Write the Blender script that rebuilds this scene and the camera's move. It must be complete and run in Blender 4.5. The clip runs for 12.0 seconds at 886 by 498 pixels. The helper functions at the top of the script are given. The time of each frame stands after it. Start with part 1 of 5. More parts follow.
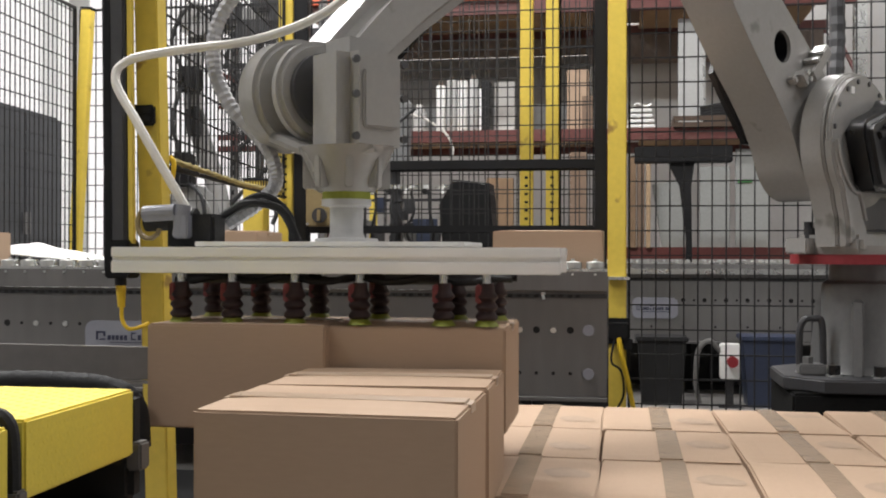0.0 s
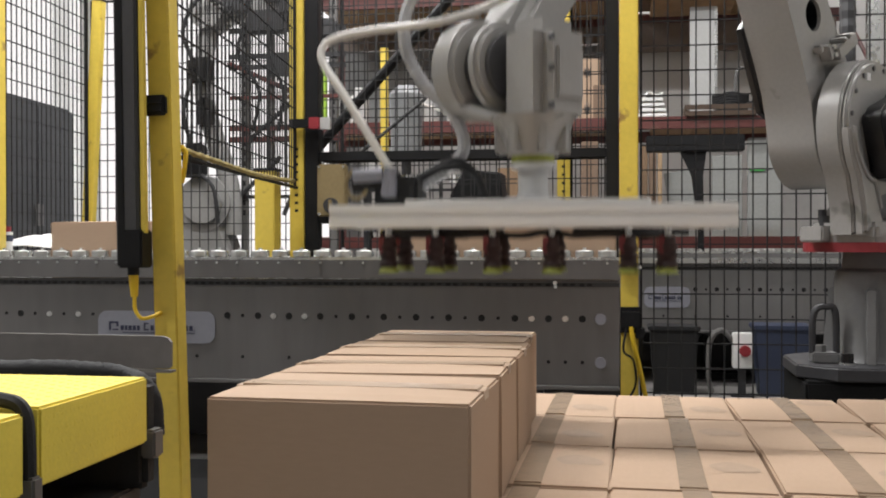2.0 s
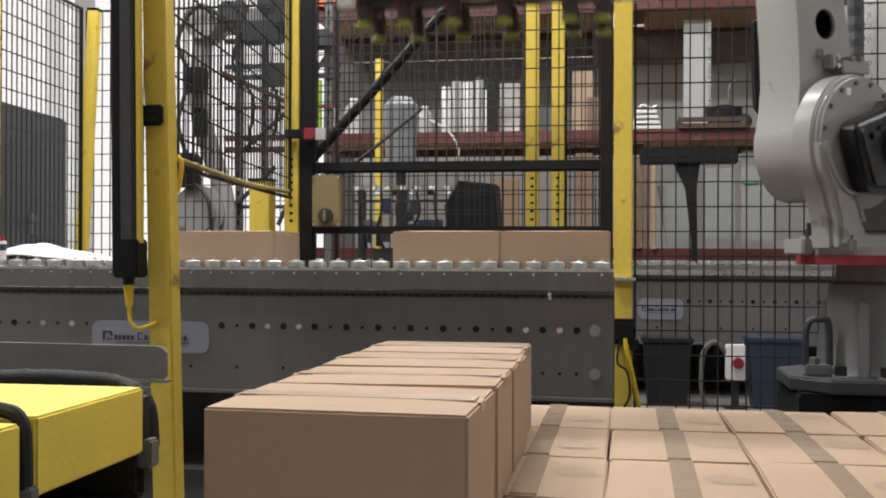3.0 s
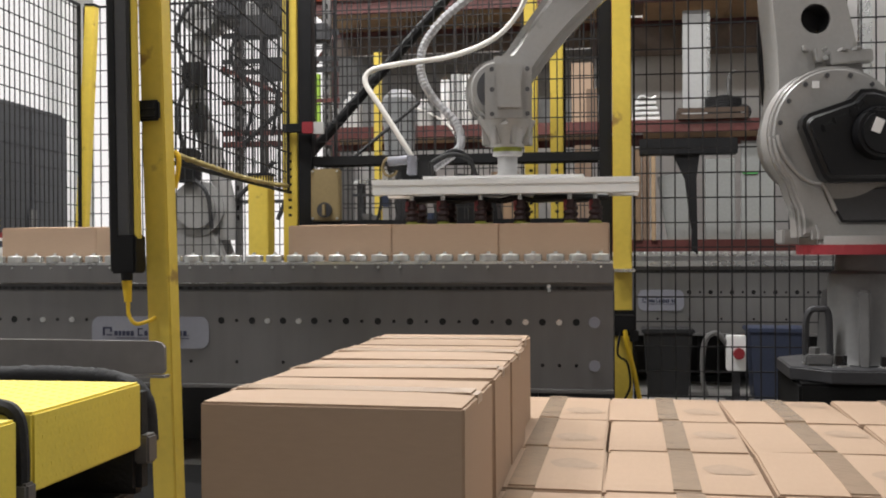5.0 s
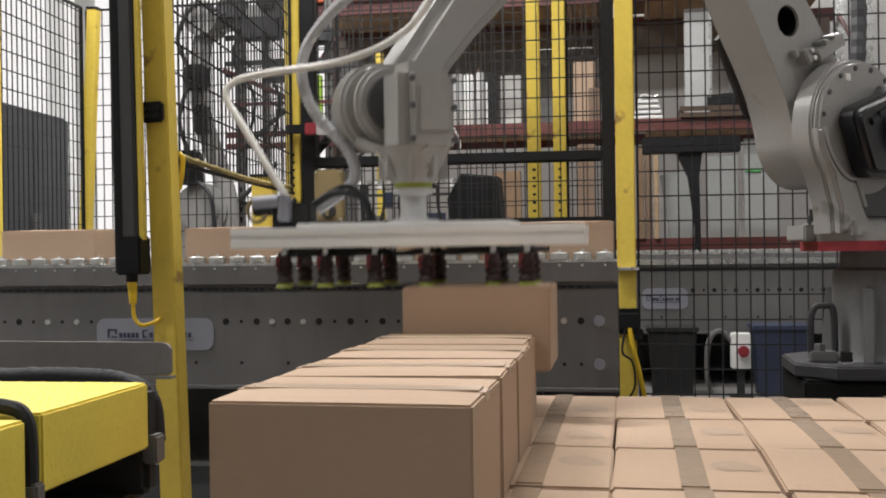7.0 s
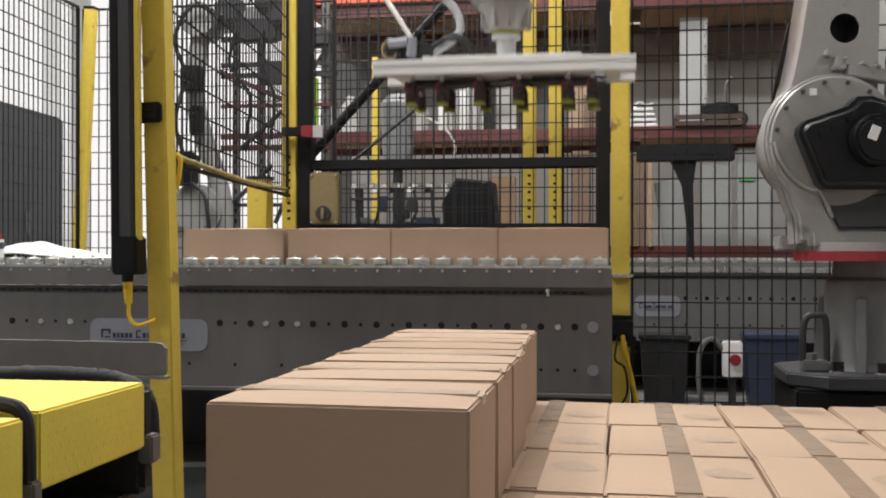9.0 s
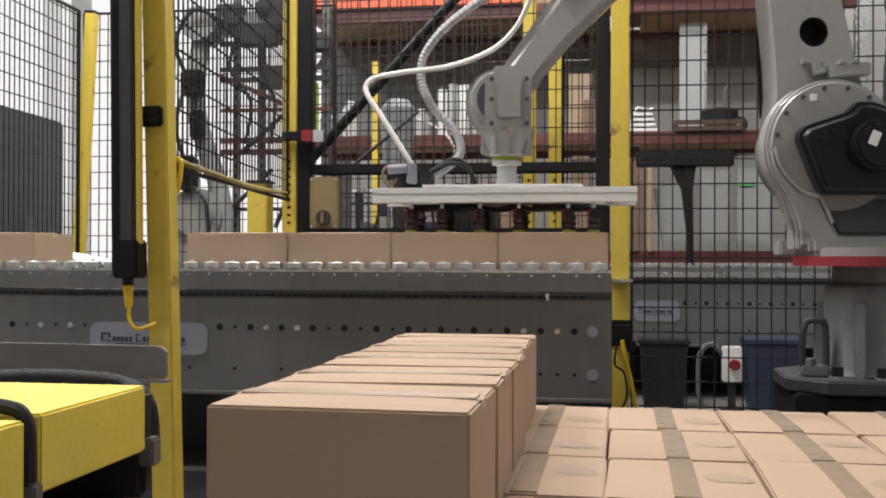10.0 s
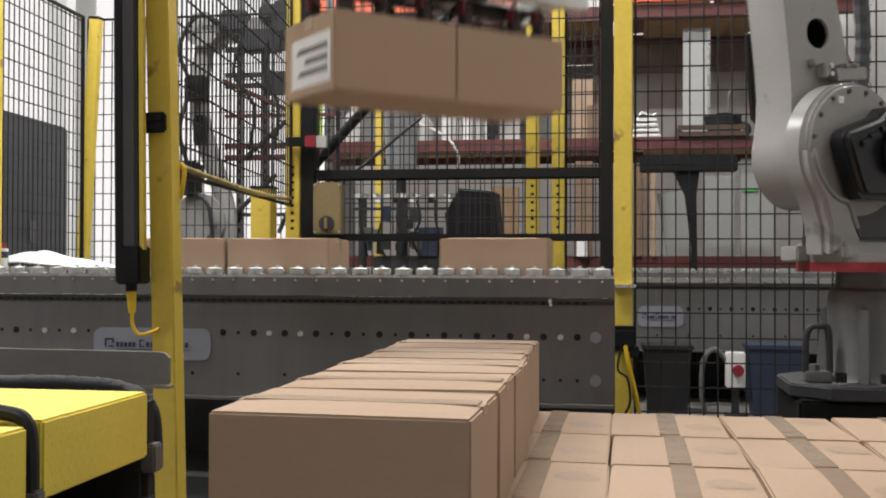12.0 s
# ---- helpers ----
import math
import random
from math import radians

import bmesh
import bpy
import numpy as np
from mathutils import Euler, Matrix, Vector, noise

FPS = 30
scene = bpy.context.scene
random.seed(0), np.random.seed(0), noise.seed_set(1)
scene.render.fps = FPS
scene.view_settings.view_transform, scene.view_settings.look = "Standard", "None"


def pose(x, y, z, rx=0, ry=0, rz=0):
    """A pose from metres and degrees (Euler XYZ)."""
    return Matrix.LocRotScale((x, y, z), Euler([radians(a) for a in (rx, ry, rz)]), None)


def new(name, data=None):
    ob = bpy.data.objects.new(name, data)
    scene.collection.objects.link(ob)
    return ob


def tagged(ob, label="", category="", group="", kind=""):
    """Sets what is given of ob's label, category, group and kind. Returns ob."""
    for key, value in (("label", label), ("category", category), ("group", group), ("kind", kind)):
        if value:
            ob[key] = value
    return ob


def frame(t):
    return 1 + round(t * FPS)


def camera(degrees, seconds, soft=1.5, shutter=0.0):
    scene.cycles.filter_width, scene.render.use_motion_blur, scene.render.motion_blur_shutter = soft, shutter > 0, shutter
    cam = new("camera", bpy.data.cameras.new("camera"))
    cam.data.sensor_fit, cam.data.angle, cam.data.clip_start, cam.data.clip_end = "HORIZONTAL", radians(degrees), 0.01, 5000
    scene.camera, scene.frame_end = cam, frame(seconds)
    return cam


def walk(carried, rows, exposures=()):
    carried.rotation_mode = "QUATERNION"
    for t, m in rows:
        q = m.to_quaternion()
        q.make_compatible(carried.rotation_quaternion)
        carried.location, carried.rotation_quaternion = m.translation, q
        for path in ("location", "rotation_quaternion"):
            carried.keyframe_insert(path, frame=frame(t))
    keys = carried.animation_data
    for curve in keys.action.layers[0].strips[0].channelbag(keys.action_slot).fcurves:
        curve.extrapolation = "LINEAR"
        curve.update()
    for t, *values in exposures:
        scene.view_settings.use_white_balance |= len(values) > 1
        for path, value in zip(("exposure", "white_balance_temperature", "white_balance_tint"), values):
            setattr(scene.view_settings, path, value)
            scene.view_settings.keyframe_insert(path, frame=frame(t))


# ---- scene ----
cam = camera(44.42, 12.0, soft=1.9, shutter=0.5)
walk(cam, [
    (0.0, pose(0.0078, 0.0030, 0.8413, 90.114, -0.124, 9.078)),
    (0.5, pose(0.0083, 0.0062, 0.8388, 89.803, 0.182, 9.631)),
    (1.0, pose(0.0112, 0.0046, 0.8370, 89.679, 0.359, 9.794)),
    (1.5, pose(0.0103, 0.0053, 0.8357, 89.608, 0.405, 9.622)),
    (2.0, pose(0.0053, 0.0043, 0.8344, 89.646, 0.075, 9.659)),
    (2.5, pose(0.0008, 0.0008, 0.8372, 89.916, -0.145, 9.551)),
    (3.0, pose(-0.0014, -0.0019, 0.8354, 90.213, -0.186, 9.274)),
    (5.0, pose(0.0081, 0.0018, 0.8338, 89.866, 0.320, 9.363)),
    (5.5, pose(-0.0003, 0.0002, 0.8341, 90.076, -0.003, 9.396)),
    (6.0, pose(-0.0045, -0.0005, 0.8328, 90.041, 0.112, 9.297)),
    (6.5, pose(-0.0011, -0.0023, 0.8316, 90.057, 0.498, 9.266)),
    (7.0, pose(0.0015, 0.0007, 0.8287, 89.917, 0.770, 9.482)),
    (9.0, pose(-0.0082, -0.0088, 0.8282, 90.157, -0.045, 9.058)),
    (9.5, pose(-0.0091, -0.0143, 0.8272, 90.312, -0.129, 8.945)),
    (10.0, pose(-0.0093, -0.0134, 0.8267, 90.411, -0.165, 9.029)),
    (10.5, pose(-0.0112, -0.0137, 0.8302, 90.511, -0.322, 9.276)),
    (11.0, pose(-0.0136, -0.0131, 0.8299, 90.606, -0.331, 9.376)),
    (11.5, pose(-0.0100, -0.0124, 0.8277, 90.417, -0.059, 9.220)),
    (12.0, pose(-0.0051, -0.0156, 0.8295, 90.670, -0.171, 9.242)),
], exposures=[(0.0, 0.16), (1.6, 0.14), (2.6, 0.06), (5.0, 0.03), (12.0, 0.03)])

# ---- light: a closed hall under rows of ceiling tubes, with a daylit door far back ----
world = bpy.data.worlds.new("hall_air")
world.use_nodes = True
world.node_tree.nodes["Background"].inputs[0].default_value = (0.95, 0.95, 1.0, 1)
world.node_tree.nodes["Background"].inputs[1].default_value = 0.03
scene.world = world
scene.view_settings.exposure = 0.0


def ceiling_lamp(x, y, z, sx, sy, watts, colour=(1.0, 0.985, 0.975)):
    data = bpy.data.lights.new("tube_light", "AREA")
    data.shape, data.size, data.size_y, data.energy, data.color = "RECTANGLE", sx, sy, watts, colour
    ob = new("tube_light", data)
    ob.matrix_basis = pose(x, y, z)
    return ob


LAMPS = [(-3.4, 0.9, 84), (0.6, 0.9, 18), (3.6, 0.9, 26), (-3.2, 3.4, 108), (-1.2, 3.6, 146), (3.0, 3.6, 44),
         (-3.6, 5.6, 88), (-0.6, 5.6, 82), (3.0, 5.6, 24), (-1.2, 8.85, 145), (1.2, 8.85, 48), (0.2, -2.4, 13)]
for lx, ly, lw in LAMPS:
    ceiling_lamp(lx, ly, 4.62, 1.3, 0.3, lw)


# ---- materials ----
def mat(name, colour, rough=0.5, metal=0.0, var=0.12, scale=6.0, fine=60.0, bump=0.15, wear=None, wear_amount=0.0, stretch=None,
        per_object=0.0, spec=0.5):
    """A surface with stains at one scale and grain at another; wear: a second colour in patches; stretch: grain along an axis."""
    m = bpy.data.materials.new(name)
    m.use_nodes = True
    n, l = m.node_tree.nodes, m.node_tree.links
    b = n["Principled BSDF"]
    b.inputs["Metallic"].default_value = metal
    b.inputs["Specular IOR Level"].default_value = spec
    co = n.new("ShaderNodeTexCoord")
    src = co.outputs["Object"]
    if stretch:
        mp = n.new("ShaderNodeMapping")
        mp.inputs["Scale"].default_value = stretch
        l.new(src, mp.inputs["Vector"])
        src = mp.outputs["Vector"]
    big, small = n.new("ShaderNodeTexNoise"), n.new("ShaderNodeTexNoise")
    big.inputs["Scale"].default_value, small.inputs["Scale"].default_value = scale, fine
    big.inputs["Detail"].default_value, small.inputs["Detail"].default_value = 4, 3
    l.new(co.outputs["Object"], big.inputs["Vector"])
    l.new(src, small.inputs["Vector"])
    mixv = n.new("ShaderNodeMath")
    mixv.operation = "ADD"
    l.new(big.outputs["Fac"], mixv.inputs[0])
    l.new(small.outputs["Fac"], mixv.inputs[1])
    val = n.new("ShaderNodeMapRange")
    val.inputs["From Min"].default_value, val.inputs["From Max"].default_value = 0.6, 1.4
    val.inputs["To Min"].default_value, val.inputs["To Max"].default_value = 1 - var, 1 + var
    l.new(mixv.outputs[0], val.inputs["Value"])
    hsv = n.new("ShaderNodeHueSaturation")
    hsv.inputs["Color"].default_value = (*colour, 1)
    last = val.outputs["Result"]
    if per_object:
        oi = n.new("ShaderNodeObjectInfo")
        r = n.new("ShaderNodeMapRange")
        r.inputs["To Min"].default_value, r.inputs["To Max"].default_value = 1 - per_object, 1 + per_object
        l.new(oi.outputs["Random"], r.inputs["Value"])
        mul = n.new("ShaderNodeMath")
        mul.operation = "MULTIPLY"
        l.new(last, mul.inputs[0])
        l.new(r.outputs["Result"], mul.inputs[1])
        last = mul.outputs[0]
    l.new(last, hsv.inputs["Value"])
    out = hsv.outputs["Color"]
    if wear:
        wn = n.new("ShaderNodeTexNoise")
        wn.inputs["Scale"].default_value, wn.inputs["Detail"].default_value = scale * 2.3, 8
        l.new(co.outputs["Object"], wn.inputs["Vector"])
        rp = n.new("ShaderNodeMapRange")
        rp.inputs["From Min"].default_value, rp.inputs["From Max"].default_value = 0.66 - wear_amount, 0.74 - wear_amount * 0.6
        l.new(wn.outputs["Fac"], rp.inputs["Value"])
        mx = n.new("ShaderNodeMix")
        mx.data_type = "RGBA"
        l.new(rp.outputs["Result"], mx.inputs["Factor"])
        l.new(out, mx.inputs["A"])
        mx.inputs["B"].default_value = (*wear, 1)
        out = mx.outputs["Result"]
    l.new(out, b.inputs["Base Color"])
    rr = n.new("ShaderNodeMapRange")
    rr.inputs["To Min"].default_value, rr.inputs["To Max"].default_value = max(rough - 0.1, 0.03), min(rough + 0.12, 1)
    l.new(big.outputs["Fac"], rr.inputs["Value"])
    l.new(rr.outputs["Result"], b.inputs["Roughness"])
    if bump:
        bp = n.new("ShaderNodeBump")
        bp.inputs["Strength"].default_value, bp.inputs["Distance"].default_value = bump, 0.004
        l.new(small.outputs["Fac"], bp.inputs["Height"])
        l.new(bp.outputs["Normal"], b.inputs["Normal"])
    return m


def glow(name, colour, strength):
    m = bpy.data.materials.new(name)
    m.use_nodes = True
    b = m.node_tree.nodes["Principled BSDF"]
    b.inputs["Base Color"].default_value = (*(0.1 * c for c in colour), 1)
    b.inputs["Emission Color"].default_value = (*colour, 1)
    b.inputs["Emission Strength"].default_value = strength
    return m


M_CARD = mat("cardboard", (0.41, 0.292, 0.206), 0.75, var=0.035, scale=3, fine=140, bump=0.05, stretch=(0.25, 1, 1), per_object=0.05, spec=0.25)
M_CARD_EDGE = mat("cardboard_edge", (0.075, 0.05, 0.035), 0.85, var=0.15, bump=0.2)
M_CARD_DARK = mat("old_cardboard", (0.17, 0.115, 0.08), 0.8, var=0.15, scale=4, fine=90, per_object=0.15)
M_PLY = mat("weathered_plywood", (0.19, 0.155, 0.135), 0.75, var=0.15, scale=3, fine=40)
M_TAPE = mat("packing_tape", (0.38, 0.285, 0.205), 0.13, var=0.06, scale=9, fine=34, bump=0.35)
M_TAPE_CLEAR = mat("clear_packing_tape", (0.43, 0.318, 0.228), 0.30, var=0.10, scale=14, fine=30, bump=0.5, stretch=(0.5, 1, 1))
M_SCUFF = mat("pallet_scuff", (0.350, 0.250, 0.176), 0.7, var=0.12, scale=14)
M_LABEL = mat("paper_label", (0.78, 0.77, 0.76), 0.6, var=0.05)
M_YELLOW = mat("yellow_paint", (0.68, 0.51, 0.08), 0.42, var=0.09, scale=5, fine=45, bump=0.08, wear=(0.32, 0.20, 0.05), wear_amount=0.03)
M_YELLOW_POLY = mat("yellow_plastic", (0.80, 0.64, 0.09), 0.48, var=0.08, scale=8, fine=160, bump=0.12)
M_BLACK = mat("black_paint", (0.007, 0.007, 0.008), 0.5, var=0.2, scale=7, bump=0.08, spec=0.3)
M_WIRE = mat("black_wire", (0.012, 0.012, 0.013), 0.55, var=0.2)
M_RUBBER = mat("black_rubber", (0.010, 0.010, 0.011), 0.75, var=0.25, fine=120, bump=0.4)
M_STEEL = mat("grey_painted_steel", (0.121, 0.117, 0.115), 0.42, metal=0.0, var=0.14, scale=2.5, fine=18, bump=0.04, stretch=(1, 1, 0.15))
M_MATT_BLACK = mat("matt_black", (0.010, 0.010, 0.010), 0.92, var=0.2, fine=90, bump=0.3, spec=0.08)
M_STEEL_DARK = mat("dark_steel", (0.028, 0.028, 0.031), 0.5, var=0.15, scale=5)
M_SHEET = mat("bare_sheet_steel", (0.19, 0.178, 0.168), 0.5, var=0.12, scale=3, fine=30, bump=0.05)
M_GALV = mat("zinc_steel", (0.60, 0.61, 0.60), 0.27, metal=0.88, var=0.12, scale=20, fine=90, bump=0.05)
M_HOLE = mat("dark_hole", (0.008, 0.008, 0.008), 0.9, var=0.1, bump=0)
M_ROBOT = mat("robot_grey_enamel", (0.300, 0.292, 0.282), 0.22, var=0.06, scale=4, fine=70, bump=0.05, wear=(0.20, 0.195, 0.185), wear_amount=0.015)
M_ROBOT_DARK = mat("robot_dark_grey", (0.058, 0.058, 0.062), 0.45, var=0.12, scale=5)
M_ROBOT_BASE = mat("robot_base_grey", (0.125, 0.125, 0.125), 0.45, var=0.1, scale=5)
M_PARKED = mat("pale_machine_grey", (0.26, 0.255, 0.25), 0.4, var=0.1, scale=5)
M_MOTOR = mat("black_motor", (0.005, 0.005, 0.006), 0.3, var=0.2, scale=8)
M_RED = mat("red_paint", (0.24, 0.022, 0.03), 0.45, var=0.12, scale=6)
M_RACK = mat("rack_red_brown", (0.105, 0.028, 0.024), 0.5, var=0.18, scale=5, wear=(0.12, 0.05, 0.04), wear_amount=0.05)
M_ORANGE = mat("rack_orange", (0.72, 0.13, 0.05), 0.45, var=0.1, scale=5)
M_ALU = mat("brushed_aluminium", (0.80, 0.80, 0.79), 0.42, metal=0.25, var=0.05, scale=6, fine=80, bump=0.05, stretch=(0.05, 1, 1))
M_CUP = mat("suction_rubber", (0.030, 0.014, 0.016), 0.55, var=0.2)
M_CUP_RED = mat("red_anodised_fitting", (0.16, 0.02, 0.025), 0.4, var=0.15)
M_LIP = mat("lime_lip", (0.24, 0.27, 0.03), 0.55, var=0.12)
M_LIME = mat("lime_plastic", (0.30, 0.48, 0.05), 0.5, var=0.1)
M_HOSE = mat("white_hose", (0.68, 0.66, 0.62), 0.45, var=0.08, scale=12)
M_HOSE_GREY = mat("grey_hose", (0.36, 0.36, 0.37), 0.5, var=0.1, scale=12)
M_CABLE = mat("yellow_cable", (0.75, 0.50, 0.02), 0.5, var=0.08)
M_ROPE = mat("yellow_black_rope", (0.30, 0.235, 0.08), 0.8, var=0.35, scale=40, fine=150)
M_BRASS = mat("tan_enclosure", (0.24, 0.18, 0.085), 0.5, var=0.1, scale=9)
M_WHITE = mat("white_paint", (0.74, 0.74, 0.73), 0.55, var=0.05, scale=3)
M_WALL = mat("hall_wall", (0.60, 0.59, 0.58), 0.8, var=0.06, scale=0.8, fine=20, bump=0.05)
M_PANEL = mat("pale_panel", (0.40, 0.40, 0.395), 0.55, var=0.08, scale=3, per_object=0.12)
M_FLOOR = mat("concrete_floor", (0.22, 0.21, 0.20), 0.6, var=0.18, scale=1.2, fine=25, bump=0.1, wear=(0.14, 0.135, 0.13), wear_amount=0.06)
M_DOOR = mat("grey_door_paint", (0.27, 0.275, 0.265), 0.5, var=0.12, scale=3, per_object=0.15)
M_CEIL = mat("ceiling_sheet", (0.45, 0.45, 0.45), 0.8, var=0.06, scale=1)
M_CABINET = mat("charcoal_cabinet", (0.024, 0.026, 0.030), 0.55, var=0.12, scale=3)
M_BLUE = mat("navy_bin", (0.03, 0.04, 0.075), 0.5, var=0.12)
M_TEXT = mat("navy_print", (0.022, 0.025, 0.055), 0.6, var=0.1)
M_PLATE = mat("silver_label_plate", (0.22, 0.225, 0.26), 0.4, var=0.06)
M_WOOD = mat("pallet_wood", (0.36, 0.25, 0.15), 0.8, var=0.25, scale=6, fine=60, stretch=(0.1, 1, 1), bump=0.4, per_object=0.15)
M_BOARD = mat("wood_board", (0.20, 0.125, 0.07), 0.65, var=0.2, scale=4, fine=50, stretch=(1, 1, 0.08), per_object=0.2)
M_POLY = mat("clear_grey_plastic", (0.21, 0.215, 0.22), 0.35, var=0.15, scale=7)
M_GREEN = mat("green_glow_sign", (0.10, 0.45, 0.12), 0.5, var=0.1)
M_DAY = glow("daylight", (1.0, 0.965, 0.96), 0.90)
M_TUBE = glow("lamp_tube", (1.0, 0.98, 0.95), 6.0)


# ---- building helpers ----
def bm_box(bm, x0, x1, y0, y1, z0, z1, m=None, bevel=0.0):
    mm = Matrix.Translation(((x0 + x1) / 2, (y0 + y1) / 2, (z0 + z1) / 2)) @ Matrix.Diagonal((abs(x1 - x0), abs(y1 - y0), abs(z1 - z0), 1))
    vs = bmesh.ops.create_cube(bm, size=1.0, matrix=(m @ mm) if m else mm)["verts"]
    if bevel:
        es = list({e for v in vs for e in v.link_edges})
        bmesh.ops.bevel(bm, geom=es, offset=bevel, segments=2, affect="EDGES", clamp_overlap=True)
    return vs


def bm_cyl(bm, p0, p1, r0, r1=None, seg=16):
    p0, p1 = Vector(p0), Vector(p1)
    d = p1 - p0
    m = Matrix.Translation((p0 + p1) / 2) @ d.to_track_quat("Z", "Y").to_matrix().to_4x4()
    return bmesh.ops.create_cone(bm, cap_ends=True, segments=seg, radius1=r0, radius2=r0 if r1 is None else r1, depth=d.length, matrix=m)["verts"]


def bm_tube(bm, pts, r, seg=8, ridged=0.0):
    pts = [Vector(p) for p in pts]
    rings = []
    for i, p in enumerate(pts):
        t = (pts[min(i + 1, len(pts) - 1)] - pts[max(i - 1, 0)]).normalized()
        u = t.cross(Vector((0.3, 0.9, 0.31))).normalized()
        v = t.cross(u)
        rr = r * (1 + ridged * (i % 2))
        rings.append([bm.verts.new(p + rr * (math.cos(a) * u + math.sin(a) * v)) for a in [2 * math.pi * k / seg for k in range(seg)]])
    for a, b in zip(rings, rings[1:]):
        for k in range(seg):
            bm.faces.new((a[k], a[(k + 1) % seg], b[(k + 1) % seg], b[k]))
    bm.faces.new(rings[0][::-1])
    bm.faces.new(rings[-1])


def curve_pts(ctrl, n=10):
    """A smooth line through the control points."""
    c = [Vector(p) for p in ctrl]
    c = [2 * c[0] - c[1]] + c + [2 * c[-1] - c[-2]]
    out = []
    for i in range(1, len(c) - 2):
        for k in range(n):
            t = k / n
            out.append(0.5 * ((2 * c[i]) + (c[i + 1] - c[i - 1]) * t + (2 * c[i - 1] - 5 * c[i] + 4 * c[i + 1] - c[i + 2]) * t * t
                              + (3 * c[i] - c[i - 1] - 3 * c[i + 1] + c[i + 2]) * t ** 3))
    out.append(c[-2])
    return out


def extrude_outline(bm, outline, y0, y1, bevel=0.0):
    """A plate: the outline lies in x and z, its thickness runs along y."""
    a = [bm.verts.new((x, y0, z)) for x, z in outline]
    b = [bm.verts.new((x, y1, z)) for x, z in outline]
    n = len(a)
    fs = [bm.faces.new(a), bm.faces.new(b[::-1])]
    for i in range(n):
        fs.append(bm.faces.new((a[i], b[i], b[(i + 1) % n], a[(i + 1) % n])))
    bmesh.ops.recalc_face_normals(bm, faces=fs)
    if bevel:
        es = [e for f in fs[:2] for e in f.edges]
        bmesh.ops.bevel(bm, geom=es, offset=bevel, segments=3, affect="EDGES", clamp_overlap=True)


def lathe(bm, profile, seg=18):
    """One closed body turned round z: profile of (radius, z) from top to bottom."""
    rings = [[bm.verts.new((r * math.cos(a), r * math.sin(a), z)) for a in [math.tau * k / seg for k in range(seg)]] for r, z in profile]
    for a, b in zip(rings, rings[1:]):
        for k in range(seg):
            bm.faces.new((a[k], a[(k + 1) % seg], b[(k + 1) % seg], b[k]))
    bm.faces.new(rings[0])
    bm.faces.new(rings[-1][::-1])


def finish(name, bm, material, smooth=False):
    me = bpy.data.meshes.new(name)
    bmesh.ops.recalc_face_normals(bm, faces=bm.faces)
    bm.to_mesh(me)
    bm.free()
    for mm in (material if isinstance(material, (list, tuple)) else [material]):
        me.materials.append(mm)
    if smooth:
        me.polygons.foreach_set("use_smooth", [True] * len(me.polygons))
        try:
            me.set_sharp_from_angle(angle=radians(38))
        except AttributeError:
            pass
    return me


def part(name, bm, material, parent=None, label="", smooth=False, at=None):
    ob = new(name, finish(name, bm, material, smooth))
    if parent is not None:
        ob.parent = parent
    if at is not None:
        ob.matrix_basis = at
    return tagged(ob, label)


def thing(name, label, category, at=None, group="", kind=""):
    ob = new(name)
    ob.empty_display_size = 0.1
    if at is not None:
        ob.matrix_basis = at
    return tagged(ob, label, category, group, kind)


def box_part(name, dims, material, parent=None, label="", bevel=0.0, at=None):
    bm = bmesh.new()
    bm_box(bm, *dims, bevel=bevel)
    return part(name, bm, material, parent, label, at=at)


def shared(name, mesh, parent, m):
    ob = new(name, mesh)
    ob.parent = parent
    ob.matrix_basis = m
    return ob


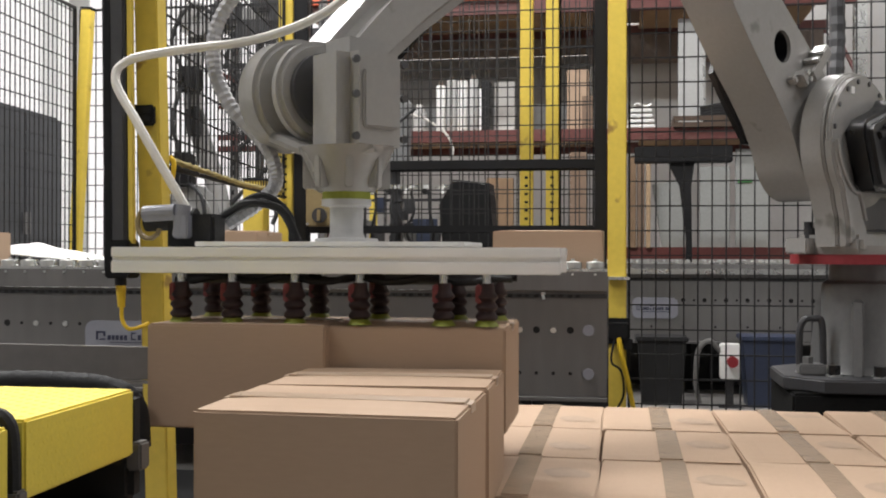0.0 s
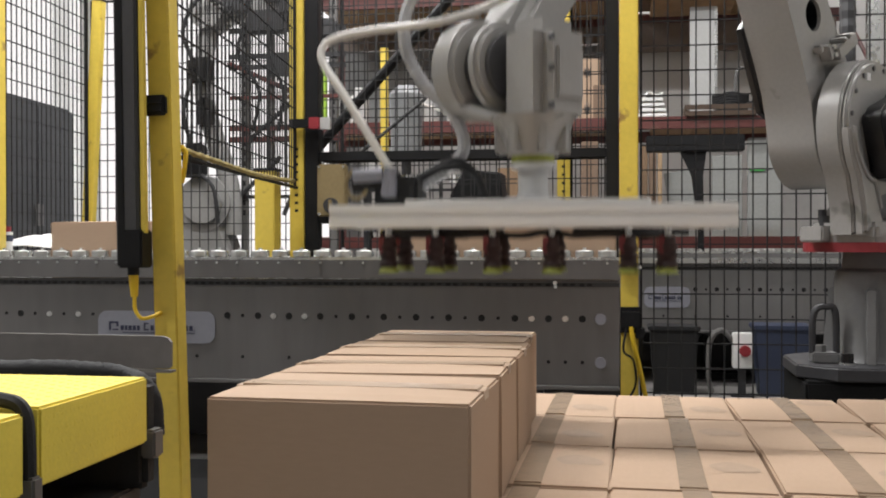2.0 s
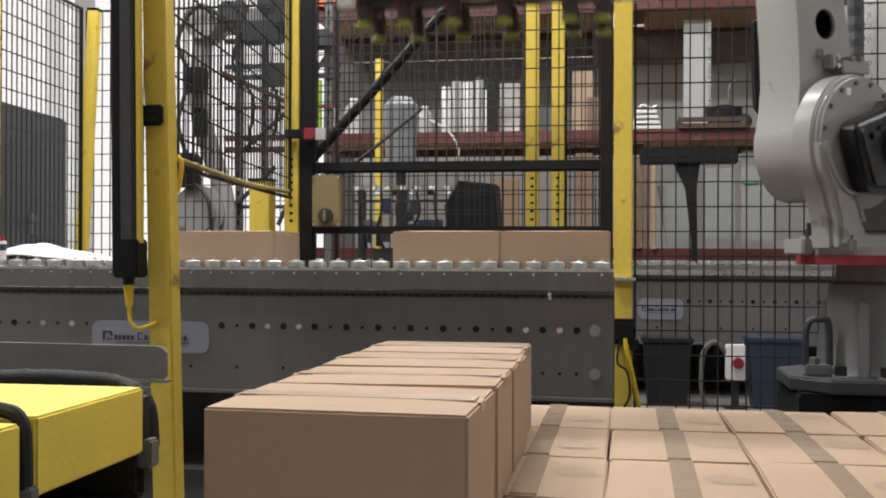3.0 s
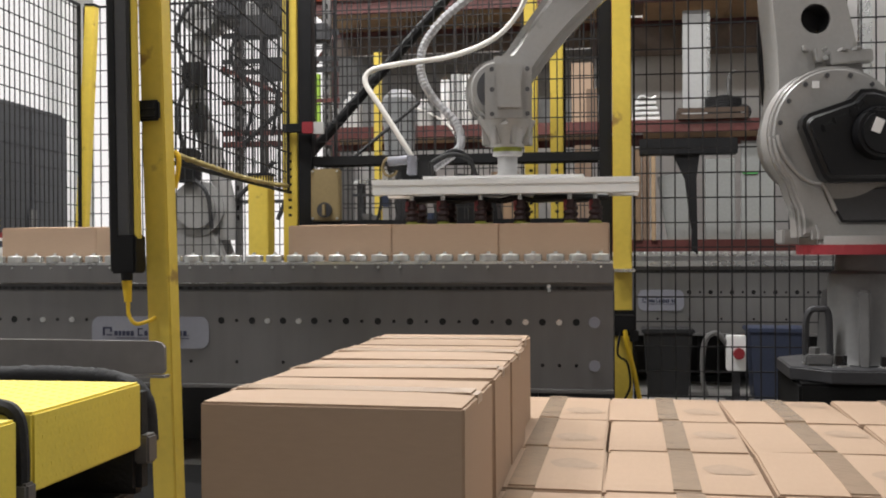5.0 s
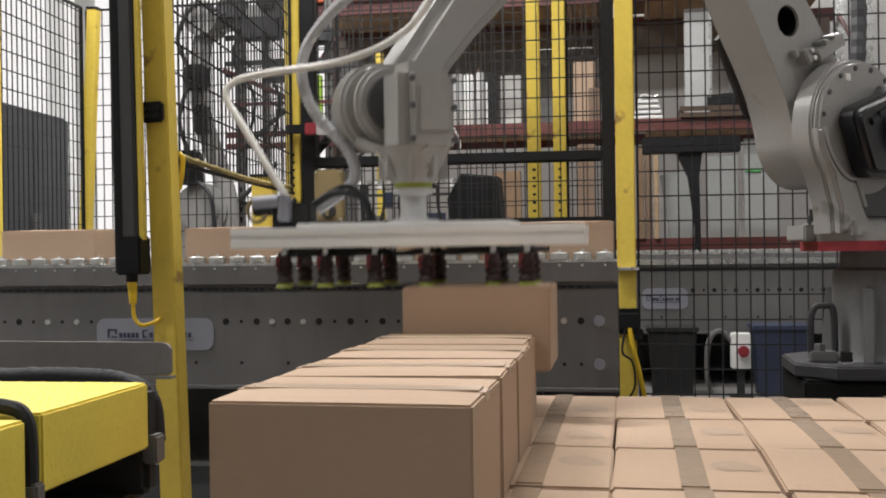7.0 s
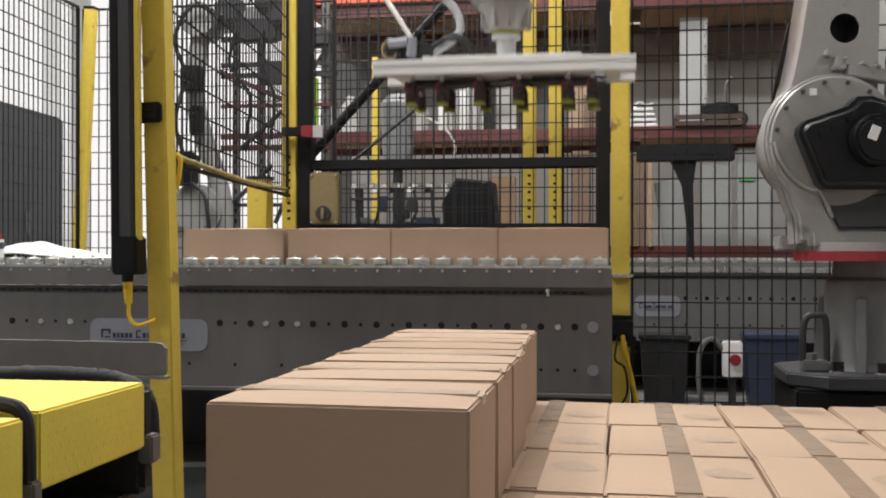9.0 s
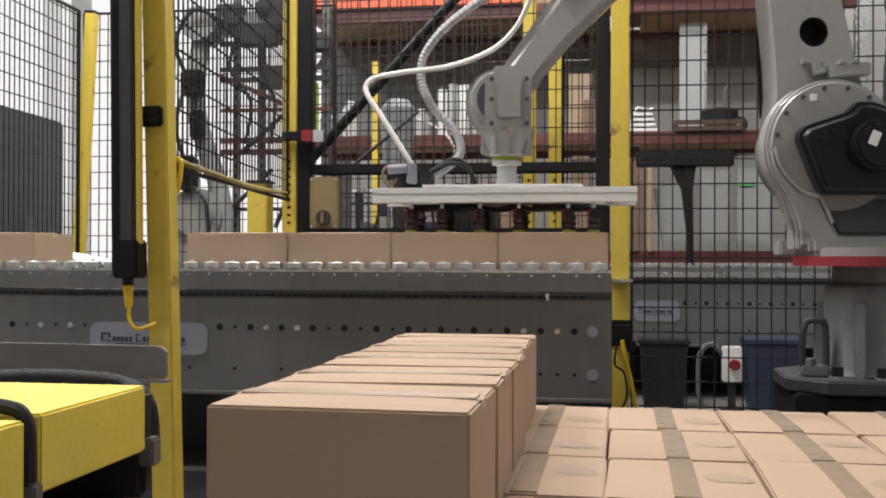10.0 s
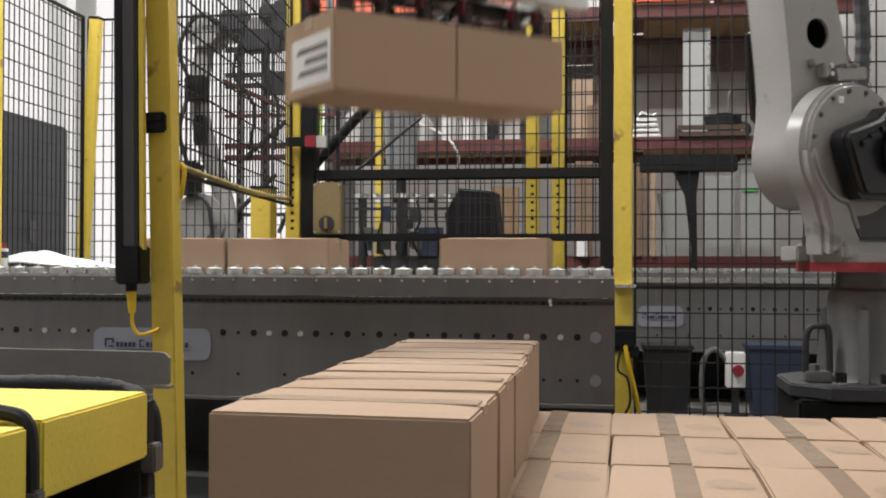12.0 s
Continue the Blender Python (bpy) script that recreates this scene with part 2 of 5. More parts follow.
# ---- the hall ----
def hall():
    fl = box_part("floor", (-8.2, 6.2, -5.2, 9.9, -0.2, 0.0), M_FLOOR)
    tagged(fl, "grey worn concrete warehouse floor", "floor", kind="structure")
    ce = box_part("ceiling", (-8.2, 6.2, -5.2, 9.4, 4.8, 5.0), M_CEIL)
    tagged(ce, "pale metal sheet warehouse ceiling", "ceiling", kind="structure")
    for nm, d in (("wall_west", (-8.2, -8.0, -5.0, 9.2, 0, 4.8)), ("wall_east", (6.0, 6.2, -5.0, 9.2, 0, 4.8)), ("wall_south", (-8.2, 6.2, -5.2, -5.0, 0, 4.8))):
        tagged(box_part(nm, d, M_WALL), "pale painted warehouse wall", "wall", kind="structure")
    bm = bmesh.new()
    bm_box(bm, -8.2, -6.6, 9.2, 9.4, 0, 4.8)
    bm_box(bm, -2.35, 6.2, 9.2, 9.4, 0, 4.8)
    bm_box(bm, -6.6, -2.35, 9.2, 9.4, 3.6, 4.8)
    tagged(part("wall_north", bm, M_WALL), "pale painted warehouse wall with a wide doorway", "wall", kind="structure")
    bd = box_part("backdrop", (-8.0, -1.0, 9.86, 9.9, 0, 4.5), M_DAY)
    tagged(bd, "overexposed white daylight beyond the doorway", "daylight", kind="structure")
    door = thing("door_1", "open dock doorway with translucent strip curtain", "door", kind="structure")
    for i, x in enumerate([-6.5, -5.75, -4.9]):
        box_part("curtain_strip", (x, x + (0.16 if i % 2 else 0.24), 9.1, 9.112, 0.02, 3.6), M_WHITE, door)
    box_part("door_frame", (-6.68, -6.56, 9.12, 9.198, 0, 3.66), M_STEEL, door)
    box_part("door_frame", (-2.40, -2.28, 9.12, 9.198, 0, 3.66), M_STEEL, door)
    # tube lamps under the ceiling
    for lx, ly, lw in LAMPS:
        lamp = thing("ceiling_lamp", "white ceiling lamp with glowing tubes", "ceiling lamp", pose(lx, ly, 4.64), "hall ceiling lamps")
        box_part("housing", (-0.72, 0.72, -0.18, 0.18, 0.03, 0.16), M_WHITE, lamp, bevel=0.01)
        for s in (-0.09, 0.09):
            bm = bmesh.new()
            bm_cyl(bm, (-0.66, s, 0.012), (0.66, s, 0.012), 0.013)
            part("tube", bm, M_TUBE, lamp)


hall()


# ---- guard fences ----
def wires_mesh(length, z0, z1, dx, dz, r):
    """Welded wire in the plane of x and z, from x = 0 to length."""
    vs, fs = [], []

    def bar(x0, x1, y0, y1, a, b):
        i = len(vs)
        vs.extend([(x0, y0, a), (x1, y0, a), (x1, y1, a), (x0, y1, a), (x0, y0, b), (x1, y0, b), (x1, y1, b), (x0, y1, b)])
        for f in ((0, 3, 2, 1), (4, 5, 6, 7), (0, 1, 5, 4), (1, 2, 6, 5), (2, 3, 7, 6), (3, 0, 4, 7)):
            fs.append(tuple(i + k for k in f))
    for k in range(1, int(length / dx) + 1):
        if k * dx < length:
            bar(k * dx - r, k * dx + r, -r, r, z0, z1)
    for k in range(0, int((z1 - z0) / dz) + 1):
        z = z0 + k * dz
        bar(0, length, r * 0.9, r * 2.9, z - r, z + r)
    me = bpy.data.meshes.new("wire_mesh")
    me.from_pydata(vs, [], fs)
    me.materials.append(M_WIRE)
    return me


def fence_panel(p0, p1, z0, z1, dx=0.05, dz=0.1, frame=0.03, r=0.0025, label="black welded wire mesh guard fence panel"):
    d = Vector((p1[0] - p0[0], p1[1] - p0[1], 0))
    ob = thing("guard_fence", label, "fence", Matrix.Translation((p0[0], p0[1], 0)) @ Matrix.Rotation(math.atan2(d.y, d.x), 4, "Z"), "guard fence panels")
    shared("wire_mesh", wires_mesh(d.length, z0, z1, dx, dz, r), ob, Matrix())
    h = frame / 2
    for nm, dims in (("bottom_rail", (0, d.length, -h, h, z0 - h, z0 + h)), ("top_rail", (0, d.length, -h, h, z1 - h, z1 + h)),
                     ("side_rail", (0, frame, -h - 0.001, h + 0.001, z0, z1)), ("side_rail", (d.length - frame, d.length, -h - 0.001, h + 0.001, z0, z1))):
        box_part(nm, dims, M_BLACK, ob, bevel=0.002)
    return ob


def post(x, y, z1, w, lean=0.0, d=None, label="yellow painted square steel fence post on the floor", holes=(), z0=0.0):
    ob = thing("fence_post", label, "fence post", pose(x, y, 0, 0, lean, 0), "yellow fence posts")
    d = d or w
    box_part("tube", (-w / 2, w / 2, -d / 2, d / 2, z0, z1), M_YELLOW, ob, bevel=0.004)
    box_part("cap", (-w / 2 - 0.002, w / 2 + 0.002, -d / 2 - 0.002, d / 2 + 0.002, z1, z1 + 0.012), M_BLACK, ob)
    if z0 == 0.0:
        box_part("foot_plate", (-w, w, -d, d, 0.001, 0.012), M_YELLOW, ob, bevel=0.002)
    for z in holes:
        box_part("slot", (-0.008, 0.008, -d / 2 - 0.001, -d / 2 + 0.01, z - 0.006, z + 0.006), M_HOLE, ob)
    return ob


POST_NEAR = post(-1.249, 2.89, 2.3, 0.067, lean=-1.55, label="tall yellow steel fence post with a clamped black light curtain")
bm = bmesh.new()
bm_box(bm, -0.052, 0.026, -0.056, -0.034, 1.188, 1.245, bevel=0.006)
bm_box(bm, -0.030, 0.018, -0.062, -0.052, 1.199, 1.211)
bm_box(bm, -0.030, 0.018, -0.062, -0.052, 1.221, 1.233)
part("clamp", bm, M_BLACK, POST_NEAR, "black plastic mounting clamp")
post(0.0105, 4.70, 2.5, 0.079, label="yellow steel fence post beyond the conveyor's end")
post(-1.482, 4.8, 2.3, 0.066, holes=[0.98 + 0.035 * k for k in range(9)], label="yellow steel fence post with a row of slots")
post(-2.985, 5.60, 2.17, 0.058, lean=3.0)
post(-2.875, 4.6, 2.3, 0.07)
post(-0.425, 5.3, 2.4, 0.062, holes=[1.0 + 0.04 * k for k in range(6)])
post(-0.300, 5.3, 2.4, 0.062, holes=[1.0 + 0.04 * k for k in range(6)])
post(-1.53, 6.8, 2.08, 0.045, label="thin yellow steel post standing behind the fence")
post(-1.568, 4.62, 1.150, 0.092, label="short wide yellow steel guard post behind the conveyor")
post(2.34, 5.03, 2.6, 0.066)

fence_panel((0.060, 5.0), (2.30, 5.03), 0.04, 2.55, dx=0.062, dz=0.112, frame=0.010, r=0.0031)
fence_panel((-1.37, 4.80), (-0.09, 4.80), 1.23, 2.25, dz=0.085, frame=0.006)
fence_panel((-1.37, 4.803), (-0.09, 4.803), 0.945, 1.20, dz=0.085, frame=0.006)
fence_panel((-2.87, 4.64), (-2.925, 5.56), 0.35, 2.17, dz=0.09, frame=0.016)
fence_panel((-3.0, 5.75), (-1.52, 5.75), 0.04, 2.2, dz=0.09, frame=0.012)
fence_panel((-1.285, 2.95), (-1.49, 4.77), 1.085, 2.25, dz=0.09, frame=0.012)
fence_panel((-0.27, 5.31), (-0.06, 5.31), 0.04, 2.3, dz=0.09, frame=0.012)
fence_panel((-1.50, 5.60), (-0.46, 5.60), 0.04, 2.3, dz=0.1, frame=0.012)


def gate_frame():
    ob = thing("gate_frame", "black square tube gate frame with a diagonal brace", "gate frame", pose(0, 4.8, 0))
    box_part("upright", (-1.443, -1.379, -0.03, 0.03, 0.0, 2.3), M_BLACK, ob, bevel=0.003)
    box_part("upright", (-0.088, -0.034, -0.03, 0.03, 0.0, 2.3), M_BLACK, ob, bevel=0.003)
    box_part("rail", (-1.379, -0.088, -0.024, 0.024, 1.203, 1.246), M_BLACK, ob, bevel=0.003)
    box_part("rail", (-1.379, -0.088, -0.024, 0.024, 0.922, 0.955), M_BLACK, ob, bevel=0.003)
    bm = bmesh.new()
    bm_cyl(bm, (-1.42, 0.06, 1.26), (-0.50, 0.06, 2.25), 0.024, seg=10)
    part("brace", bm, M_BLACK, ob)
    bm = bmesh.new()
    bm_cyl(bm, (-1.42, 0.5, 1.20), (-0.98, 0.5, 1.55), 0.009, seg=8)
    part("brace", bm, M_STEEL_DARK, ob)
    return ob


gate_frame()


def switch_box():
    ob = thing("switch_box", "tan metal enclosure with a rotary switch, on the gate frame", "switch box", pose(0, 4.755, 0))
    box_part("body", (-1.367, -1.235, -0.05, 0.0, 0.951, 1.184), M_BRASS, ob, bevel=0.006)
    bm = bmesh.new()
    bm_cyl(bm, (-1.302, -0.05, 1.0), (-1.302, -0.062, 1.0), 0.034, seg=20)
    part("dial", bm, M_STEEL_DARK, ob)
    box_part("lever", (-1.309, -1.295, -0.075, -0.06, 0.975, 1.025), M_BRASS, ob, bevel=0.002)
    for x in (-1.357, -1.245):
        for z in (0.962, 1.173):
            bm = bmesh.new()
            bm_cyl(bm, (x, -0.05, z), (x, -0.055, z), 0.006, seg=8)
            part("screw", bm, M_GALV, ob)
    sw = thing("safety_switch", "red and black interlock switch with white tag", "safety switch", pose(0, 4.75, 0))
    box_part("body", (-1.50, -1.41, -0.03, 0.0, 1.352, 1.392), M_BLACK, sw, bevel=0.003)
    box_part("head", (-1.41, -1.36, -0.034, 0.0, 1.345, 1.398), M_RED, sw, bevel=0.003)
    box_part("tag", (-1.36, -1.315, -0.02, 0.0, 1.345, 1.398), M_PANEL, sw)


switch_box()


def light_curtain():
    ob = thing("light_curtain", "long black light curtain bar with a yellow plug cable", "light curtain", pose(-1.334, 2.82, 0, 0, -0.7, 0))
    box_part("bar", (-0.036, 0.030, -0.03, 0.03, 0.78, 2.2), M_ROBOT_DARK, ob, bevel=0.006)
    box_part("face_strip", (-0.028, -0.010, -0.033, -0.028, 0.80, 2.18), M_BLACK, ob)
    box_part("end_block", (-0.03, 0.042, -0.036, 0.036, 0.765, 0.87), M_BLACK, ob, bevel=0.005)
    box_part("edge_strip", (0.034, 0.046, -0.02, 0.0, 0.86, 2.2), M_YELLOW, ob)
    bm = bmesh.new()
    bm_cyl(bm, (0.0, 0, 0.765), (0.0, 0, 0.745), 0.016)
    part("gland", bm, M_BLACK, ob)
    bm = bmesh.new()
    bm_cyl(bm, (0, 0, 0.745), (0.002, 0, 0.685), 0.014, 0.010)
    part("plug", bm, M_CABLE, ob)
    bm = bmesh.new()
    bm_tube(bm, curve_pts([(0.002, 0, 0.69), (0.004, 0, 0.65), (0.024, 0, 0.625), (0.055, 0.02, 0.632), (0.065, 0.035, 0.64)]), 0.0055)
    part("cable", bm, M_CABLE, ob)


light_curtain()

rope = bmesh.new()
bm_tube(rope, [p + Vector((0, 0, 0.0015 * math.sin(2.1 * i))) for i, p in enumerate(curve_pts([(-1.262, 2.93, 1.105), (-1.31, 3.35, 1.098), (-1.37, 3.85, 1.092), (-1.44, 4.35, 1.101), (-1.48, 4.72, 1.112)], 12))], 0.008, ridged=0.25)
tagged(part("rope", rope, M_ROPE), "yellow and black rope strung between fence posts", "rope")
knot = bmesh.new()
bm_tube(knot, curve_pts([(-1.248, 2.93, 1.11), (-1.236, 2.93, 1.09), (-1.240, 2.93, 1.045), (-1.250, 2.935, 1.005)]), 0.007)
tagged(part("rope_end", knot, M_CABLE), "loose yellow rope end hanging from the post", "rope")


# ---- conveyors ----
def conveyor(name, x0, x1, y, label, wheels, depth=0.62, pitch=0.0802, plate=None):
    """The frame's front face stands at y; wheels line its edges, small ones where the pitch is close."""
    small = pitch < 0.06
    ob = thing(name, label, "conveyor")
    bm = bmesh.new()
    bm_box(bm, x0, x1, y + 0.014, y + 0.03, 0.326, 0.70, bevel=0.002)
    part("side_panel", bm, M_STEEL, ob)
    bm = bmesh.new()
    bm_box(bm, x0, x1, y, y + 0.030, 0.702, 0.770, bevel=0.001)
    part("upper_flange", bm, M_STEEL, ob)
    # dark strip painted in as the shade below the flange
    box_part("shadow_gap", (x0, x1, y + 0.010, y + 0.0138, 0.676, 0.690), M_STEEL_DARK, ob)
    box_part("lower_lip", (x0, x1, y - 0.012, y + 0.03, 0.312, 0.325), M_STEEL, ob, bevel=0.002)
    box_part("rear_panel", (x0, x1, y + depth, y + depth + 0.03, 0.326, 0.74), M_STEEL, ob)
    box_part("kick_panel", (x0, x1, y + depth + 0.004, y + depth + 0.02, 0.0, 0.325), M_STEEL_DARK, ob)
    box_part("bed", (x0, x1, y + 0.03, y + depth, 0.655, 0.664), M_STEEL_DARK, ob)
    box_part("wheel_rail", (x0, x1, y + 0.002, y + 0.058, 0.7705, 0.7800), M_GALV, ob)
    rb = bmesh.new()
    bm_cyl(rb, (0, y + 0.035, 0.677), (0, y + depth - 0.005, 0.677), 0.012, seg=10)
    roller = finish("roller", rb, M_GALV, True)
    n = int((x1 - x0) / 0.078)
    for k in range(n):
        shared("roller", roller, ob, Matrix.Translation((x1 - 0.04 - k * 0.078, 0, 0)))
    wb = bmesh.new()
    lathe(wb, [(0.006, 0.815), (0.007, 0.808), (0.020, 0.806), (0.030, 0.805), (0.032, 0.8035), (0.033, 0.801), (0.033, 0.784), (0.031, 0.781), (0.012, 0.780), (0.012, 0.770)], 20)
    if small:
        for v in wb.verts:
            v.co = (v.co.x * 0.52, v.co.y * 0.52, 0.7705 + (v.co.z - 0.77) * 0.6)
        box_part("side_guide", (x0, x1, y - 0.014, y - 0.001, 0.712, 0.742), M_GALV, ob)
    wheel = finish("skate_wheel", wb, M_GALV)
    bb = bmesh.new()
    bm_cyl(bb, (0, 0, 0), (0, -0.005, 0), 0.0045, seg=8)
    bolt = finish("bolt", bb, M_GALV)
    for k in range(wheels):
        x = x1 - 0.042 - k * pitch
        shared("skate_wheel", wheel, ob, Matrix.Translation((x, y + 0.03, 0)))
        if not small:
            shared("bolt", bolt, ob, Matrix.Translation((x, y, 0.760)))
    hb = bmesh.new()
    bm_cyl(hb, (0, 0, 0), (0, -0.0015, 0), 0.0125, seg=14)
    hole = finish("hole", hb, M_HOLE)
    hb = bmesh.new()
    bm_cyl(hb, (0, 0, 0), (0, -0.0015, 0), 0.0065, seg=10)
    hole_small = finish("hole", hb, M_HOLE)
    hb = bmesh.new()
    bm_cyl(hb, (0, 0, 0), (0, -0.004, 0), 0.011, seg=12)
    rivet = finish("bright_bolt", hb, M_GALV)
    hb = bmesh.new()
    bm_cyl(hb, (0, 0, 0), (0, -0.006, 0), 0.020, seg=16)
    cap = finish("bearing_cap", hb, M_PLATE)
    k = 0
    while x1 - 0.13 - k * 0.06 > x0 + 0.05:
        x = x1 - 0.13 - k * 0.06
        if not (plate and plate[0] - 0.02 < x < plate[1] + 0.02):
            if k in (1, 3, 17, 19, 32, 34):
                shared("bright_bolt", rivet, ob, Matrix.Translation((x, y + 0.014, 0.562)))
            else:
                shared("hole", hole if k % 2 == 0 else hole_small, ob, Matrix.Translation((x, y + 0.014, 0.562)))
        if k < 4 or k % 3 == 0:
            shared("hole", hole_small, ob, Matrix.Translation((x, y + 0.014, 0.408)))
        for a_ in (0.0, 0.027):
            box_part("slot", (x - 0.009 + a_, x + 0.007 + a_, y + 0.0075, y + 0.010, 0.677 + 0.003 * (k % 2), 0.688), M_HOLE, ob)
        k += 1
    for z in (0.562, 0.408):
        shared("bearing_cap", cap, ob, Matrix.Translation((x1 - 0.066, y + 0.014, z)))
    if plate:
        bm = bmesh.new()
        extrude_outline(bm, rounded(plate[0], plate[1], 0.455, 0.575, 0.035), y + 0.010, y + 0.0138)
        pl = part("label_plate", bm, M_PLATE, ob, "silver label plate with dark printed bars")
        for a, b, z0, z1 in ((0.045, 0.053, 0.502, 0.534), (0.045, 0.083, 0.528, 0.535), (0.075, 0.083, 0.516, 0.528), (0.060, 0.083, 0.502, 0.507),
                             (0.092, 0.105, 0.502, 0.520), (0.109, 0.120, 0.502, 0.520), (0.124, 0.137, 0.502, 0.520), (0.141, 0.154, 0.502, 0.520), (0.158, 0.170, 0.502, 0.520),
                             (0.186, 0.191, 0.502, 0.531), (0.186, 0.206, 0.526, 0.531), (0.186, 0.206, 0.502, 0.507), (0.213, 0.226, 0.502, 0.521), (0.231, 0.244, 0.502, 0.521),
                             (0.250, 0.262, 0.502, 0.521), (0.268, 0.280, 0.502, 0.521), (0.286, 0.298, 0.502, 0.521), (0.304, 0.318, 0.502, 0.521), (0.338, 0.343, 0.502, 0.521),
                             (0.349, 0.362, 0.502, 0.521), (0.368, 0.381, 0.502, 0.521), (0.386, 0.390, 0.502, 0.506), (0.10, 0.39, 0.492, 0.4945)):
            k_ = (plate[1] - plate[0]) / 0.469
            box_part("printed_bar", (plate[0] + a * k_, plate[0] + b * k_, y + 0.0085, y + 0.0098, z0, z1), M_TEXT, pl)
    x = x1 - 0.35
    while x > x0:
        for yy in (y + 0.03, y + depth - 0.05):
            box_part("leg", (x - 0.04, x + 0.04, yy, yy + 0.05, 0, 0.33), M_STEEL_DARK, ob, bevel=0.003)
        x -= 1.1
    return ob


def rounded(x0, x1, z0, z1, r, n=5):
    out = []
    for cx, cz, a0 in ((x1 - r, z1 - r, 0), (x0 + r, z1 - r, 90), (x0 + r, z0 + r, 180), (x1 - r, z0 + r, 270)):
        for k in range(n + 1):
            a = radians(a0 + 90 * k / n)
            out.append((cx + r * math.cos(a), cz + r * math.sin(a)))
    return out


conveyor("conveyor", -7.4, -0.023, 3.86, "grey steel conveyor with zinc skate wheels along its edge", 62, plate=(-1.99, -1.521))
conveyor("conveyor", -0.5, 3.4, 6.4, "grey steel conveyor standing behind the guard fence", 84, pitch=0.046, plate=(0.10, 0.36))
bm = bmesh.new()
bm_cyl(bm, (-0.248, 3.862, 0.690), (-0.248, 3.848, 0.690), 0.0075)
bm_cyl(bm, (-0.247, 3.852, 0.692), (-0.246, 3.848, 0.672), 0.0055)
tagged(part("sensor_plug", bm, M_GALV), "small bright metal sensor plug on the conveyor", "sensor")


# ---- cartons ----
CL, CW, CH = 0.398, 0.316, 0.224


def carton_meshes(cl, cw, tape_material=None):
    """A taped carton: body with its origin under its middle, tape band, flap slit and folded end flaps."""
    bm = bmesh.new()
    n, k = 8, 6
    vs = bmesh.ops.create_grid(bm, x_segments=n, y_segments=k, size=0.5)["verts"]
    for v in vs:
        v.co = (v.co.x * cl, v.co.y * cw, CH + 0.004 * (1 - (2 * v.co.x) ** 4) * (1 - (2 * v.co.y) ** 4))
    border = [e for e in bm.edges if e.is_boundary]
    ret = bmesh.ops.extrude_edge_only(bm, edges=border)
    down = [g for g in ret["geom"] if isinstance(g, bmesh.types.BMVert)]
    for v in down:
        v.co.z = 0
    bmesh.ops.contextual_create(bm, geom=[e for e in bm.edges if e.is_boundary])
    sharp = [e for e in bm.edges if e.calc_face_angle(0) > 0.8]
    bmesh.ops.bevel(bm, geom=sharp, offset=0.004, segments=2, affect="EDGES")
    body = finish("carton", bm, M_CARD)
    bm = bmesh.new()
    bm_box(bm, -cl / 2 + 0.01, cl / 2 - 0.01, -0.026, 0.026, CH + 0.0015, CH + 0.0048)
    bm_box(bm, -cl / 2 - 0.0012, -cl / 2 + 0.01, -0.026, 0.026, CH - 0.035, CH + 0.0015)
    bm_box(bm, cl / 2 - 0.01, cl / 2 + 0.0008, -0.024, 0.024, CH - 0.014, CH + 0.0015)
    tape = finish("tape", bm, tape_material or M_TAPE)
    bm = bmesh.new()
    bm_box(bm, -cl / 2 - 0.0014, -cl / 2 - 0.0004, -cw / 2 + 0.02, cw / 2 - 0.05, 0.03, 0.17)
    label = finish("label", bm, M_LABEL)
    bm = bmesh.new()
    for i, (a, b) in enumerate(((-0.12, 0.06), (-0.12, 0.02), (-0.12, 0.07))):
        bm_box(bm, -cl / 2 - 0.0026, -cl / 2 - 0.0015, a, b, 0.06 + 0.032 * i, 0.075 + 0.032 * i)
    lines = finish("printed_line", bm, M_STEEL)
    return body, tape, label, lines


CARTON = carton_meshes(CL, CW, M_TAPE_CLEAR)
CARTON_LONG = carton_meshes(0.418, 0.312)
CARTON_STACK = carton_meshes(0.418, 0.312, M_TAPE_CLEAR)


stain_bm = bmesh.new()
RINGS = (0.0, 0.35, 0.7, 1.0)
loops = []
for q in RINGS:
    loop = []
    for k in range(20 if q else 1):
        g = math.tau * k / 20
        sx = 0.050 * q * math.cos(g) * (1 + 0.16 * math.sin(3 * g + 1))
        sy = -0.085 + 0.05 * q * math.sin(g) * (1 + 0.1 * math.sin(2 * g))
        loop.append(stain_bm.verts.new((sx, sy, CH + 0.0008 + 0.004 * (1 - (2 * sy / 0.312) ** 4))))
    loops.append(loop)
for k in range(20):
    stain_bm.faces.new((loops[0][0], loops[1][k], loops[1][(k + 1) % 20]))
    for q in (1, 2):
        stain_bm.faces.new((loops[q][k], loops[q + 1][k], loops[q + 1][(k + 1) % 20], loops[q][(k + 1) % 20]))
STAIN = finish("stain", stain_bm, M_SCUFF)
rnd_stain = random.Random(11)


def carton(m, label, group, meshes=CARTON, labelled=False, stained=False):
    ob = new("carton", meshes[0])
    ob.matrix_basis = m
    tagged(ob, label, "carton", group)
    c = new("tape", meshes[1])
    c.parent = ob
    if stained:
        st = new("stain", STAIN)
        st.parent = ob
        st.matrix_basis = pose(rnd_stain.uniform(-0.09, 0.09), rnd_stain.uniform(-0.012, 0.0), 0, 0, 0, rnd_stain.uniform(-4, 4))
    if labelled:
        lb = new("label", meshes[2])
        lb.parent = ob
        pr = new("printed_line", meshes[3])
        pr.parent = lb
    return ob


Z_PALLET = 0.145
Z_LAYER = Z_PALLET + CH
rnd = random.Random(4)


